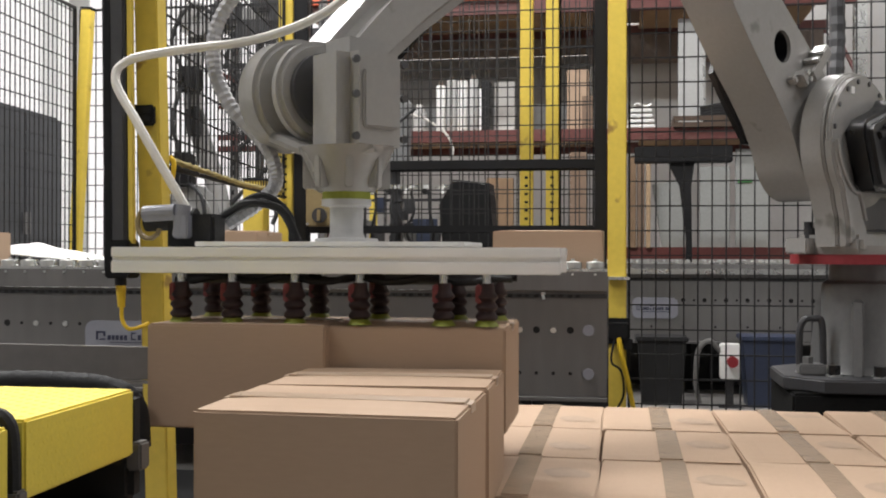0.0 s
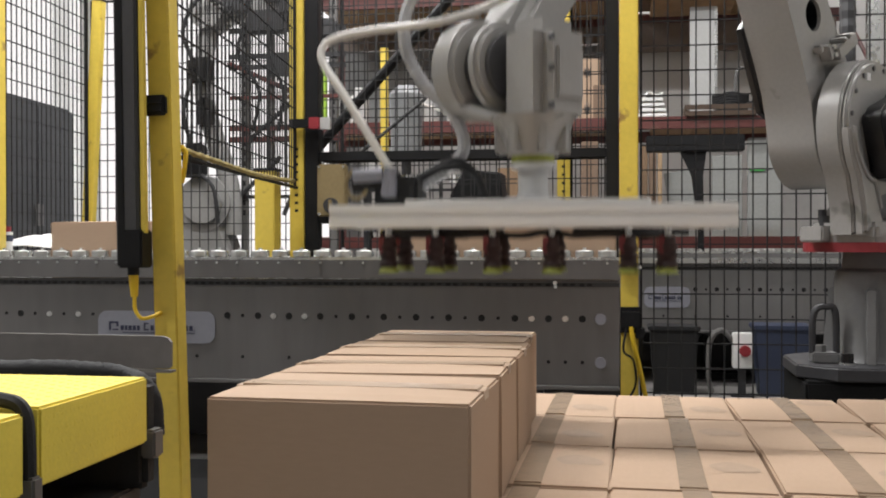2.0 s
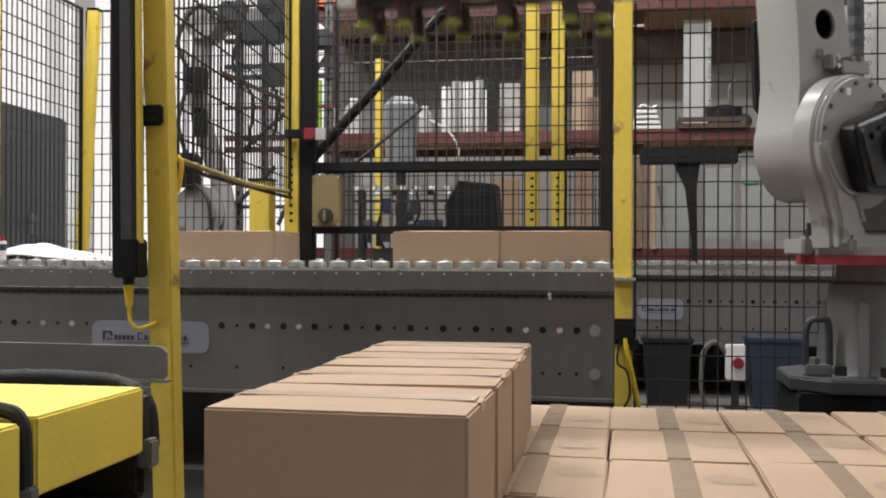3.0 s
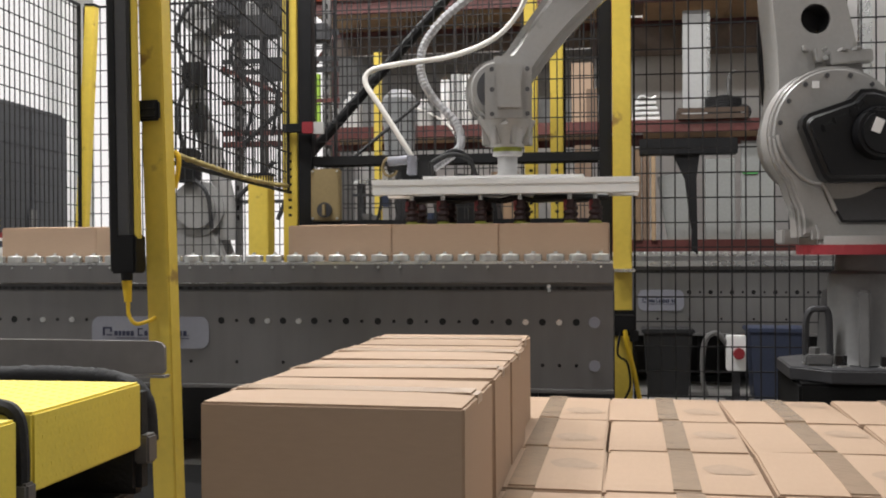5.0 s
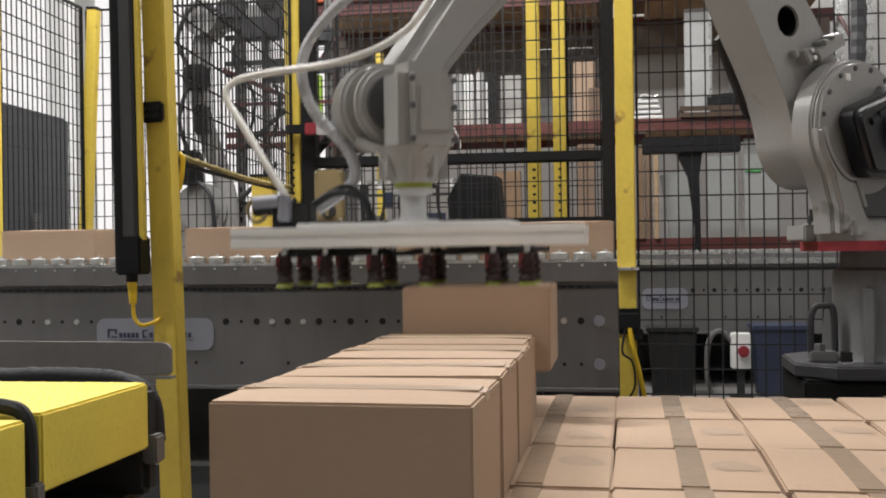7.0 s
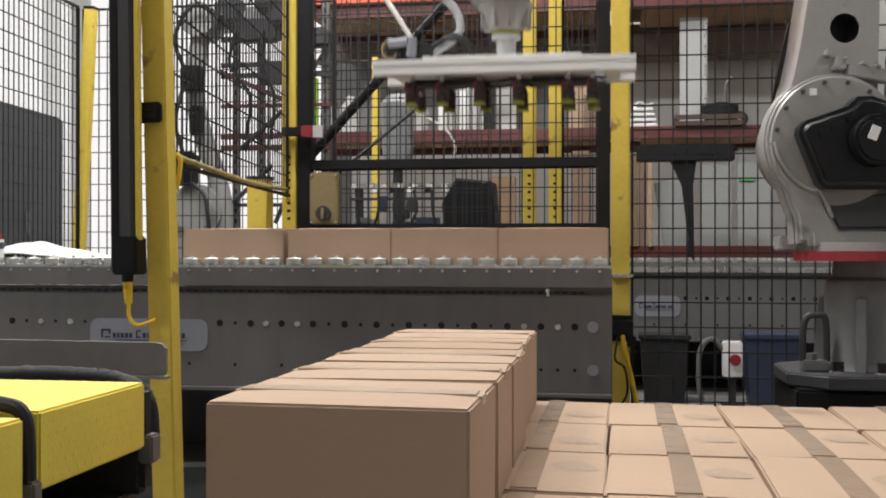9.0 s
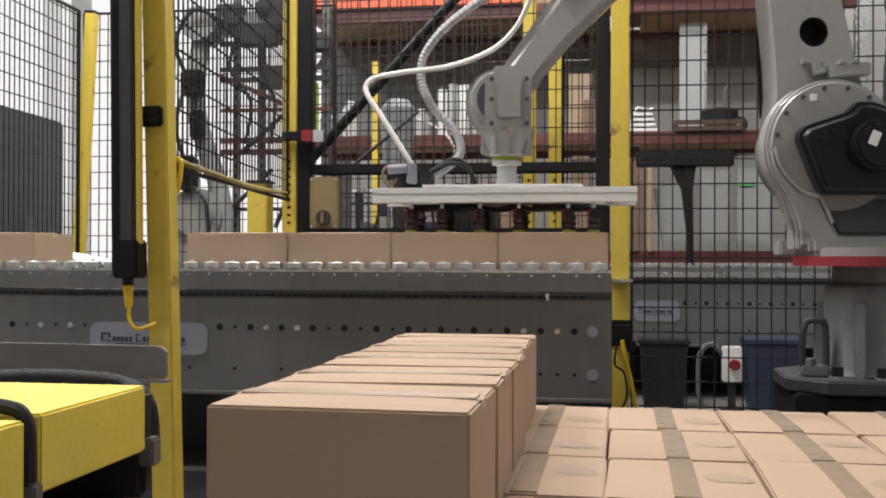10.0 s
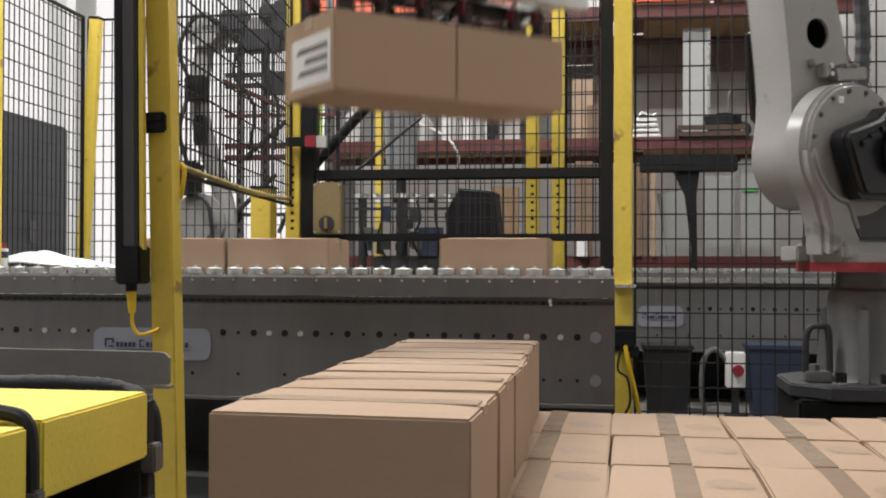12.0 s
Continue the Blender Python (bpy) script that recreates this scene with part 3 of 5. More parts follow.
def pallet(x, y, w, d):
    ob = thing("pallet", "weathered wooden pallet under the carton layer", "pallet", pose(x, y, 0), "wooden pallets")
    bm = bmesh.new()
    bm_box(bm, 0, w, 0, 0.095, 0, 0.02)
    board = finish("deck_board", bm, M_WOOD)
    bm = bmesh.new()
    bm_box(bm, 0, 0.05, 0, d, 0, 0.1)
    stringer = finish("stringer", bm, M_WOOD)
    k = 0
    while k * 0.14 + 0.095 <= d:
        shared("deck_board", board, ob, pose(0, k * 0.14, 0.1235))
        if k % 3 == 0:
            shared("deck_board", board, ob, pose(0, k * 0.14, 0.001))
        k += 1
    for s in (0.0, w / 2 - 0.025, w - 0.05):
        shared("stringer", stringer, ob, pose(s, 0, 0.0222))


pallet(-0.67, 1.62, 0.97, 1.72)
pallet(0.32, 1.62, 0.97, 1.72)

for col in range(6):
    for row in range(4):
        cx = -0.664 + 0.318 * (col + 0.5) + rnd.uniform(-0.003, 0.003)
        cy = 3.335 - 0.425 * (row + 0.5) + rnd.uniform(-0.006, 0.006) + (0.012 if col > 2 else 0)
        carton(pose(cx, cy, Z_PALLET + rnd.uniform(0.0, 0.004), rnd.uniform(-0.45, 0.45), rnd.uniform(-0.45, 0.45), 90 + rnd.uniform(-1.1, 1.1)),
               "sealed brown cardboard carton in the bottom layer", "cartons in the bottom layer", CARTON_LONG, stained=True)

STACK_Y = [1.764, 2.088, 2.416, 2.745, 3.065]
STACK_X = [-0.432, -0.428, -0.429, -0.434, -0.440]
carton(pose(-0.432, 1.764, Z_LAYER + 0.001, 0.3, 0.2, -1.0), "sealed brown carton at the front of the stacked row", "cartons in the stacked row", CARTON_STACK)
carton(pose(-0.428, 2.088, Z_LAYER + 0.002, -0.3, -0.3, 0.8), "sealed brown carton in the stacked row", "cartons in the stacked row", CARTON_STACK)
SET_DOWN = carton(pose(-0.429, 2.416, Z_LAYER), "sealed brown carton just set down in the row", "cartons set down by the robot", CARTON_STACK)
CARRIED = carton(pose(0, 0, 0), "sealed brown carton carried to the row by the gripper", "cartons set down by the robot")
QUEUE = [carton(pose(0, 0, 0), "sealed brown cardboard carton riding on the conveyor", "cartons on the conveyor", labelled=True) for k in range(6)]


# ---- yellow padded guide and steel plate beside the pallets ----
def guide():
    ob = thing("padded_guide", "yellow plastic guide pads strapped in black on a dark stand", "guide")
    for y0, y1, z1 in ((1.433, 1.785, 0.600), (0.99, 1.392, 0.597)):
        bm = bmesh.new()
        bm_box(bm, -1.30, -0.822, y0, y1, z1 - 0.115, z1, bevel=0.004)
        pad = part("pad", bm, M_YELLOW_POLY, ob, "bright yellow textured plastic pad")
        nb = bmesh.new()
        bm_cyl(nb, (0, 0, 0), (0, 0, 0.0014), 0.006, 0.004, seg=6)
        nub = finish("nub", nb, M_YELLOW_POLY)
        if y0 > 1.2:
            for a in range(18):
                for b in range(12):
                    shared("nub", nub, pad, pose(-1.21 + a * 0.0215, y0 + 0.016 + b * 0.0285 + (0.013 if a % 2 else 0), z1 - 0.0005))
            db = bmesh.new()
            bm_box(db, -0.0008, 0.00025, -0.007, 0.007, -0.003, 0.003)
            dash = finish("dash", db, M_YELLOW_POLY)
            for a in range(5):
                for b in range(13):
                    shared("dash", dash, pad, pose(-0.822, y0 + 0.020 + b * 0.0245 + (0.012 if a % 2 else 0), z1 - 0.018 - a * 0.021))
    for y0, y1, zt in ((1.395, 1.430, 0.592), (1.788, 1.835, 0.592)):
        bm = bmesh.new()
        bm_box(bm, -1.30, -0.828, y0, y1, 0.40, zt, bevel=0.012)
        part("strap", bm, M_RUBBER, ob, "black rubber strap")
        box_part("clip", (-0.84, -0.812, y0 + 0.004, y1 - 0.004, 0.455, 0.505), M_STEEL, ob, bevel=0.004)
    bm = bmesh.new()
    bm_tube(bm, curve_pts([(-1.28, 1.413, 0.612), (-1.1, 1.415, 0.618), (-0.95, 1.412, 0.616), (-0.868, 1.413, 0.612), (-0.836, 1.413, 0.598), (-0.828, 1.412, 0.55), (-0.828, 1.413, 0.47)]), 0.011)
    part("strap_fold", bm, M_RUBBER, ob)
    box_part("beam", (-1.28, -0.86, 0.9, 1.84, 0.36, 0.40), M_STEEL_DARK, ob, bevel=0.004)
    for y in (1.0, 1.72):
        box_part("leg", (-1.1, -1.02, y, y + 0.08, 0.0, 0.36), M_STEEL_DARK, ob, bevel=0.004)


guide()


def side_plate():
    ob = thing("side_plate", "grey steel guard plate with a black brush strip", "guard plate")
    bm = bmesh.new()
    extrude_outline(bm, [(-2.2, 0.528), (-1.094, 0.528), (-1.089, 0.535), (-1.089, 0.592), (-1.098, 0.603), (-1.115, 0.607), (-2.2, 0.613)], 2.49, 2.502)
    part("plate", bm, M_SHEET, ob)
    box_part("flange", (-2.2, -1.08, 2.47, 2.5, 0.520, 0.526), M_SHEET, ob)
    bm = bmesh.new()
    rr = random.Random(2)
    bm_tube(bm, [p + Vector((0, 0, rr.uniform(-0.002, 0.002))) for p in curve_pts([(-2.1, 2.2, 0.548), (-1.6, 2.2, 0.552), (-1.35, 2.2, 0.556), (-1.20, 2.2, 0.556), (-1.10, 2.2, 0.551), (-1.035, 2.2, 0.534), (-1.006, 2.2, 0.498), (-0.998, 2.2, 0.42)], 14)], 0.021, seg=10, ridged=0.05)
    part("brush", bm, M_RUBBER, ob, "black bristle brush strip", smooth=True)
    box_part("bracket", (-2.1, -1.2, 2.19, 2.468, 0.49, 0.515), M_STEEL_DARK, ob)
    for x in (-2.0, -1.3):
        box_part("leg", (x, x + 0.06, 2.43, 2.489, 0, 0.52), M_STEEL_DARK, ob, bevel=0.003)


side_plate()


# ---- the palletising robot ----
BASE = (0.914, 4.33)
SHOULDER_R, SHOULDER_Z, ARM1, ARM2, PIVOT = 0.123, 1.243, 1.48, 1.68, 0.40


def disk(bm, c, y0, y1, r, seg=40):
    bm_cyl(bm, (c[0], y0, c[1]), (c[0], y1, c[1]), r, seg=seg)


def arc(cx, cz, r, a0, a1, n):
    return [(cx + r * math.cos(radians(a0 + (a1 - a0) * k / n)), cz + r * math.sin(radians(a0 + (a1 - a0) * k / n))) for k in range(n + 1)]


ROBOT = thing("palletising_robot", "large grey enamelled palletising robot on a dark pedestal", "robot", pose(BASE[0], BASE[1], 0))


def octagon(h, c):
    return [(h, -h + c), (h, h - c), (h - c, h), (-h + c, h), (-h, h - c), (-h, -h + c), (-h + c, -h), (h - c, -h)]


def robot_base():
    box_part("riser", (-0.28, 0.28, -0.28, 0.28, 0.0, 0.3335), M_MATT_BLACK, ROBOT, "dark steel riser", bevel=0.01)
    bm = bmesh.new()
    extrude_outline(bm, octagon(0.298, 0.125), -0.385, -0.335, bevel=0.006)
    bmesh.ops.rotate(bm, verts=bm.verts, matrix=Matrix.Rotation(radians(-90), 3, "X"))
    foot = part("foot_plate", bm, M_STEEL_DARK, ROBOT, "dark grey cast foot plate")
    for v in foot.data.vertices:
        v.co.z = abs(v.co.z)
    for i in range(8):
        a = math.tau * (i + 0.5) / 8 + radians(258)
        x, y = 0.205 * math.cos(a), 0.205 * math.sin(a)
        bm = bmesh.new()
        bm_cyl(bm, (x, y, 0.385), (x, y, 0.391), 0.030, seg=16)
        part("washer", bm, M_GALV, foot)
        bm = bmesh.new()
        bm_cyl(bm, (x, y, 0.391), (x, y, 0.426), 0.023, seg=6)
        part("bolt", bm, M_MOTOR, foot)
    bm = bmesh.new()
    lathe(bm, [(0.10, 0.794), (0.105, 0.735), (0.126, 0.722), (0.131, 0.70), (0.131, 0.415), (0.148, 0.386)], 44)
    col = part("column", bm, M_ROBOT_BASE, ROBOT, "grey cast column", smooth=True)
    for i in range(3):
        a = math.tau * i / 3 + radians(259)
        bm = bmesh.new()
        # a tapered web, its outline lying in the radial plane
        extrude_outline(bm, [(0.12, 0.386), (0.195, 0.386), (0.175, 0.60), (0.165, 0.655), (0.12, 0.668)], -0.022, 0.022, bevel=0.008)
        bmesh.ops.rotate(bm, verts=bm.verts, matrix=Matrix.Rotation(a, 3, "Z"))
        part("rib", bm, M_ROBOT_BASE, col, smooth=True)
    bm = bmesh.new()
    bm_tube(bm, curve_pts([(-0.228, -0.10, 0.42), (-0.228, -0.10, 0.54), (-0.212, -0.10, 0.585), (-0.178, -0.10, 0.592), (-0.148, -0.10, 0.575), (-0.142, -0.10, 0.42)]), 0.013)
    part("lifting_hook", bm, M_STEEL_DARK, ROBOT, "dark steel hook loop")
    bm = bmesh.new()
    bm_box(bm, -0.235, -0.14, -0.15, -0.06, 0.385, 0.425, bevel=0.006)
    bm_cyl(bm, (-0.20, -0.105, 0.425), (-0.20, -0.105, 0.45), 0.022, seg=6)
    part("hook_pad", bm, M_ROBOT_BASE, ROBOT)


robot_base()


def robot_turret():
    """Radial direction x, the motor's side y."""
    sx, sz = SHOULDER_R, SHOULDER_Z
    bm = bmesh.new()
    bm_cyl(bm, (0, 0, 0.796), (0, 0, 0.832), 0.245, seg=48)
    tur = part("turntable", bm, M_RED, ROBOT, "red turntable ring")
    bm = bmesh.new()
    bm_cyl(bm, (0, 0, 0.8325), (0, 0, 0.865), 0.238, seg=48)
    bm_box(bm, -0.34, 0.235, -0.14, 0.13, 0.834, 0.905, bevel=0.018)
    part("deck", bm, M_ROBOT, tur, smooth=True)
    # the leg that carries the shoulder joint, its side wall and its round face
    wall = arc(sx, sz, 0.260, -42, 205, 34) + [(-0.26, 1.06), (-0.32, 1.0), (-0.32, 0.86), (0.27, 0.86), (0.272, 0.92), (0.279, 0.965), (0.296, 1.005)]
    bm = bmesh.new()
    extrude_outline(bm, wall, -0.034, 0.056, bevel=0.008)
    cheek = part("shoulder_cheek", bm, M_ROBOT, tur, smooth=True)
    bm = bmesh.new()
    disk(bm, (sx, sz), 0.052, 0.082, 0.252, 56)
    bmesh.ops.bevel(bm, geom=[e for e in bm.edges if e.calc_face_angle(0) > 0.8], offset=0.012, segments=3, affect="EDGES")
    part("bearing_cover", bm, M_ROBOT, cheek, smooth=True)
    # the proud web that sweeps from the face down to the deck
    rim = [(0.355, 1.240), (0.349, 1.200), (0.334, 1.164), (0.312, 1.130), (0.286, 1.100), (0.252, 1.072), (0.216, 1.057), (0.186, 1.050), (0.143, 0.957), (0.117, 0.915), (0.09, 0.862)]
    bm = bmesh.new()
    extrude_outline(bm, rim + [(0.267, 0.862), (0.269, 0.92), (0.276, 0.965), (0.293, 1.005)] + arc(sx, sz, 0.2575, -42, -2, 9), 0.050, 0.100, bevel=0.014)
    part("web", bm, M_ROBOT, cheek, smooth=True)
    bm = bmesh.new()
    bm_tube(bm, curve_pts([(x, 0.100, z) for x, z in rim[:9]], 5), 0.0085)
    part("rib", bm, M_ROBOT, cheek, smooth=True)
    for i in range(16):
        a = math.tau * (i + 0.5) / 16
        c = (sx + 0.224 * math.cos(a), sz + 0.224 * math.sin(a))
        if c[1] < 1.17:
            continue
        bm = bmesh.new()
        disk(bm, c, 0.082, 0.087, 0.0095, 6)
        part("bolt", bm, M_ROBOT_DARK, cheek)
    box_part("tag", (0.196, 0.222, 0.082, 0.085, 1.415, 1.441), M_LABEL, cheek, "small white tag")
    bm = bmesh.new()
    extrude_outline(bm, [(0.178, 1.044), (-0.26, 1.052), (-0.26, 0.918), (0.112, 0.916)], 0.056, 0.078, bevel=0.008)
    part("gear_cover", bm, M_ROBOT_DARK, cheek, "dark grey gear cover", smooth=True)
    # motor
    bm = bmesh.new()
    extrude_outline(bm, [(0.288, 1.262), (0.283, 1.290), (0.262, 1.312), (0.107, 1.365), (0.072, 1.400), (0.02, 1.402), (-0.05, 1.380), (-0.17, 1.375), (-0.20, 1.33), (-0.20, 1.075), (-0.18, 1.060), (0.19, 1.060), (0.212, 1.078), (0.235, 1.13)], 0.080, 0.185, bevel=0.024)
    part("motor", bm, M_MOTOR, cheek, "black servo motor", smooth=True)
    bm = bmesh.new()
    bm_cyl(bm, (0.02, 0.18, 1.235), (0.02, 0.245, 1.235), 0.100, 0.088, seg=32)
    bmesh.ops.bevel(bm, geom=[e for e in bm.edges if e.calc_face_angle(0) > 0.8], offset=0.012, segments=2, affect="EDGES")
    part("encoder_cap", bm, M_MOTOR, cheek, smooth=True)
    for fx, fz, w in ((0.20, 1.262, 0.05), (0.155, 1.288, 0.06), (0.10, 1.318, 0.05)):
        bm = bmesh.new()
        bm_box(bm, -w / 2, w / 2, 0.180, 0.196, -0.014, 0.014, Matrix.Translation((fx, 0, fz)) @ Matrix.Rotation(radians(20), 4, "Y"), bevel=0.005)
        part("motor_lug", bm, M_MOTOR, cheek)
    bm = bmesh.new()
    bm_box(bm, -0.017, 0.017, 0.246, 0.249, -0.026, 0.026, Matrix.Translation((0.044, 0, 1.258)) @ Matrix.Rotation(radians(-22), 4, "Y"))
    part("tag", bm, M_LABEL, cheek, "small white tag")
    # stops and brackets on the deck, beside the arm's foot
    bm = bmesh.new()
    bm_box(bm, 0.10, 0.292, -0.14, -0.05, 0.834, 0.892, bevel=0.006)
    part("stop_block", bm, M_ROBOT, tur)
    bm = bmesh.new()
    extrude_outline(bm, [(0.0, 0.893), (0.145, 0.893), (0.135, 0.915), (0.098, 0.966), (0.015, 0.966)], -0.125, -0.05, bevel=0.005)
    part("stop_block", bm, M_ROBOT, tur)
    bm = bmesh.new()
    bm_cyl(bm, (0.17, -0.11, 0.893), (0.17, -0.11, 0.955), 0.016, seg=10)
    bm_cyl(bm, (0.20, -0.09, 0.893), (0.20, -0.09, 0.93), 0.020, seg=10)
    part("stop_bolt", bm, M_STEEL_DARK, tur)
    bm = bmesh.new()
    bm_tube(bm, curve_pts([(-0.20, -0.19, 0.90), (-0.205, -0.19, 1.2), (-0.20, -0.19, 1.5), (-0.21, -0.19, 1.8), (-0.16, -0.19, 2.2)]), 0.030, ridged=0.12)
    duct = part("cable_duct", bm, M_ROBOT_DARK, tur)
    bm = bmesh.new()
    bm_cyl(bm, (-0.20, -0.19, 1.38), (-0.20, -0.19, 1.43), 0.040, seg=16)
    part("clamp", bm, M_GALV, duct)
    return tur


TURRET = robot_turret()


def holed_plate(bm, outline, hole, y0, y1, bevel):
    """A thick plate with one hole that goes through; outline and hole lie in x and z."""
    loops = []
    for y in (y0, y1):
        pair = [[bm.verts.new((x, y, z)) for x, z in pts] for pts in (outline, hole)]
        es = [bm.edges.new((lp[k], lp[(k + 1) % len(lp)])) for lp in pair for k in range(len(lp))]
        bmesh.ops.triangle_fill(bm, use_beauty=True, use_dissolve=False, edges=es)
        loops.append(pair)
    for a, b in zip(*loops):
        for k in range(len(a)):
            bm.faces.new((a[k], a[(k + 1) % len(a)], b[(k + 1) % len(b)], b[k]))
    bmesh.ops.recalc_face_normals(bm, faces=bm.faces)
    inner = {v for pair in loops for v in pair[1]}
    sharp = [e for e in bm.edges if e.calc_face_angle(0) > 1.2]
    bmesh.ops.bevel(bm, geom=[e for e in sharp if e.verts[0] not in inner], offset=bevel, segments=4, affect="EDGES", clamp_overlap=True)


def robot_lower_arm():
    out = arc(0, 0, 0.208, 155, 385, 34) + [(0.168, 0.165), (0.156, 0.24), (0.152, 0.36), (0.154, 0.49), (0.156, 0.62), (0.142, 1.0), (0.135, 1.38)] \
        + arc(0, ARM1, 0.15, 0, 180, 14) + [(-0.105, 1.38), (-0.110, 1.0), (-0.120, 0.584), (-0.134, 0.495), (-0.148, 0.405), (-0.158, 0.334), (-0.180, 0.20)]
    bm = bmesh.new()
    holed_plate(bm, out, arc(-0.005, 0.462, 0.058, 0, 345, 23), -0.250, -0.062, 0.040)
    arm = part("lower_arm", bm, M_ROBOT, ROBOT, "grey cast lower arm with a round hole", smooth=True)
    # the hole's inner shade is coloured in: a black disc and a black tube
    bm = bmesh.new()
    disk(bm, (-0.005, 0.462), -0.18, -0.17, 0.062, 24)
    part("hole_shade_disc", bm, M_MOTOR, arm, "black disc for the shade inside the round hole")
    bm = bmesh.new()
    bmesh.ops.create_cone(bm, cap_ends=False, segments=28, radius1=0.0565, radius2=0.0565, depth=0.10, matrix=Matrix.Translation((-0.005, -0.125, 0.462)) @ Matrix.Rotation(radians(90), 4, "X"))
    part("hole_shade_tube", bm, M_MOTOR, arm, "black tube for the shade inside the round hole")
    # black disc added to darken the groove between arm and leg
    bm = bmesh.new()
    disk(bm, (0, 0), -0.0615, -0.0345, 0.196, 48)
    part("groove_shade", bm, M_MOTOR, arm, "black disc for the shade in the groove between arm and leg")
    # brackets between the hole and the joint
    for dims in ((-0.195, -0.03, -0.064, -0.01, 0.272, 0.322), (-0.015, 0.020, -0.064, -0.02, 0.29, 0.345), (0.035, 0.060, -0.064, -0.03, 0.335, 0.365), (-0.10, -0.075, -0.064, 0.0, 0.320, 0.338), (-0.15, -0.125, -0.064, 0.0, 0.320, 0.335)):
        bm = bmesh.new()
        bm_box(bm, *dims, bevel=0.005)
        part("bracket", bm, M_ROBOT, arm)
    for x, z in ((-0.012, 0.332), (-0.012, 0.302)):
        bm = bmesh.new()
        disk(bm, (x, z), -0.021, -0.012, 0.010, 8)
        part("bolt", bm, M_GALV, arm)
    bm = bmesh.new()
    extrude_outline(bm, [(0.10, 0.10), (0.168, 0.17), (0.168, 0.28), (0.165, 0.40), (0.158, 0.50), (0.10, 0.52)], -0.285, -0.251, bevel=0.008)
    part("cable_guard", bm, M_MOTOR, arm, "black cable guard", smooth=True)
    return arm


LOWER = robot_lower_arm()


def robot_forearm():
    bm = bmesh.new()
    extrude_outline(bm, arc(0, 0, 0.17, 80, 280, 20) + [(0.5, -0.125), (1.0, -0.085), (1.36, -0.060), (1.50, -0.062), (1.58, -0.07)] + arc(ARM2, 0, 0.075, -70, 70, 10) + [(1.62, 0.078), (1.50, 0.092), (1.36, 0.105), (1.0, 0.14), (0.5, 0.19)], -0.20, -0.03, bevel=0.035)
    arm = part("forearm", bm, M_ROBOT, ROBOT, "grey cast forearm", smooth=True)
    bm = bmesh.new()
    bm_box(bm, -0.42, -0.05, -0.22, 0.0, -0.12, 0.12, bevel=0.03)
    part("counterweight", bm, M_ROBOT, arm, smooth=True)
    bm = bmesh.new()
    for s in (-0.202, -0.028):
        bm_box(bm, 0.75, 1.25, s - 0.012, s + 0.012, 0.06, 0.11, bevel=0.006)
    part("side_rib", bm, M_ROBOT_DARK, arm)
    return arm


FORE = robot_forearm()


def robot_wrist():
    """Origin at the pivot; the tool flange hangs below."""
    bm = bmesh.new()
    bm_box(bm, -0.084, 0.090, -0.115, 0.045, -0.185, 0.085, bevel=0.035)
    w = part("wrist", bm, M_ROBOT, ROBOT, "grey cast wrist housing", smooth=True)
    bm = bmesh.new()
    bm_cyl(bm, (0.0, 0, -0.250), (0.0, 0, -0.15), 0.064, 0.108, seg=32)
    part("wrist_cone", bm, M_ROBOT, w, smooth=True)
    for i in range(8):
        a = math.tau * (i + 0.3) / 8
        bm = bmesh.new()
        bm_box(bm, 0.068, 0.098, -0.009, 0.009, -0.242, -0.165, Matrix.Rotation(a, 4, "Z"), bevel=0.003)
        part("rib", bm, M_ROBOT, w)
    bm = bmesh.new()
    bm_cyl(bm, (0, 0, -0.266), (0, 0, -0.2495), 0.054, seg=24)
    part("seal_ring", bm, M_LIP, w, "lime tinted seal ring")
    # the joint drum behind the housing: two rims with a groove between
    bm = bmesh.new()
    bm_cyl(bm, (-0.03, 0.04, -0.02), (-0.03, 0.225, -0.02), 0.085, seg=40)
    part("drum_core", bm, M_ROBOT_DARK, w, smooth=True)
    for y0, y1, r in ((0.055, 0.095, 0.116), (0.130, 0.215, 0.132)):
        bm = bmesh.new()
        bm_cyl(bm, (-0.03, y0, -0.02), (-0.03, y1, -0.02), r, seg=48)
        bmesh.ops.bevel(bm, geom=[e for e in bm.edges if e.calc_face_angle(0) > 0.8], offset=0.012, segments=3, affect="EDGES")
        part("drum_rim", bm, M_ROBOT, w, smooth=True)
    bm = bmesh.new()
    bm_tube(bm, curve_pts([(-0.10, 0.15, -0.12), (-0.06, 0.02, -0.165), (-0.03, -0.07, -0.165), (0.0, -0.10, -0.15)]), 0.016)
    part("web", bm, M_ROBOT, w, smooth=True)
    bm = bmesh.new()
    bm_box(bm, -0.040, 0.052, -0.124, -0.112, -0.115, 0.010, bevel=0.004)
    part("cover_plate", bm, M_ROBOT, w, "flat grey cover plate")
    for x in (-0.058, 0.072):
        for z in (-0.135, -0.045, 0.03):
            bm = bmesh.new()
            bm_cyl(bm, (x, -0.113, z), (x, -0.121, z), 0.009, seg=8)
            part("bolt", bm, M_ROBOT_DARK, w)
    return w


WRIST = robot_wrist()

GL = 0.975


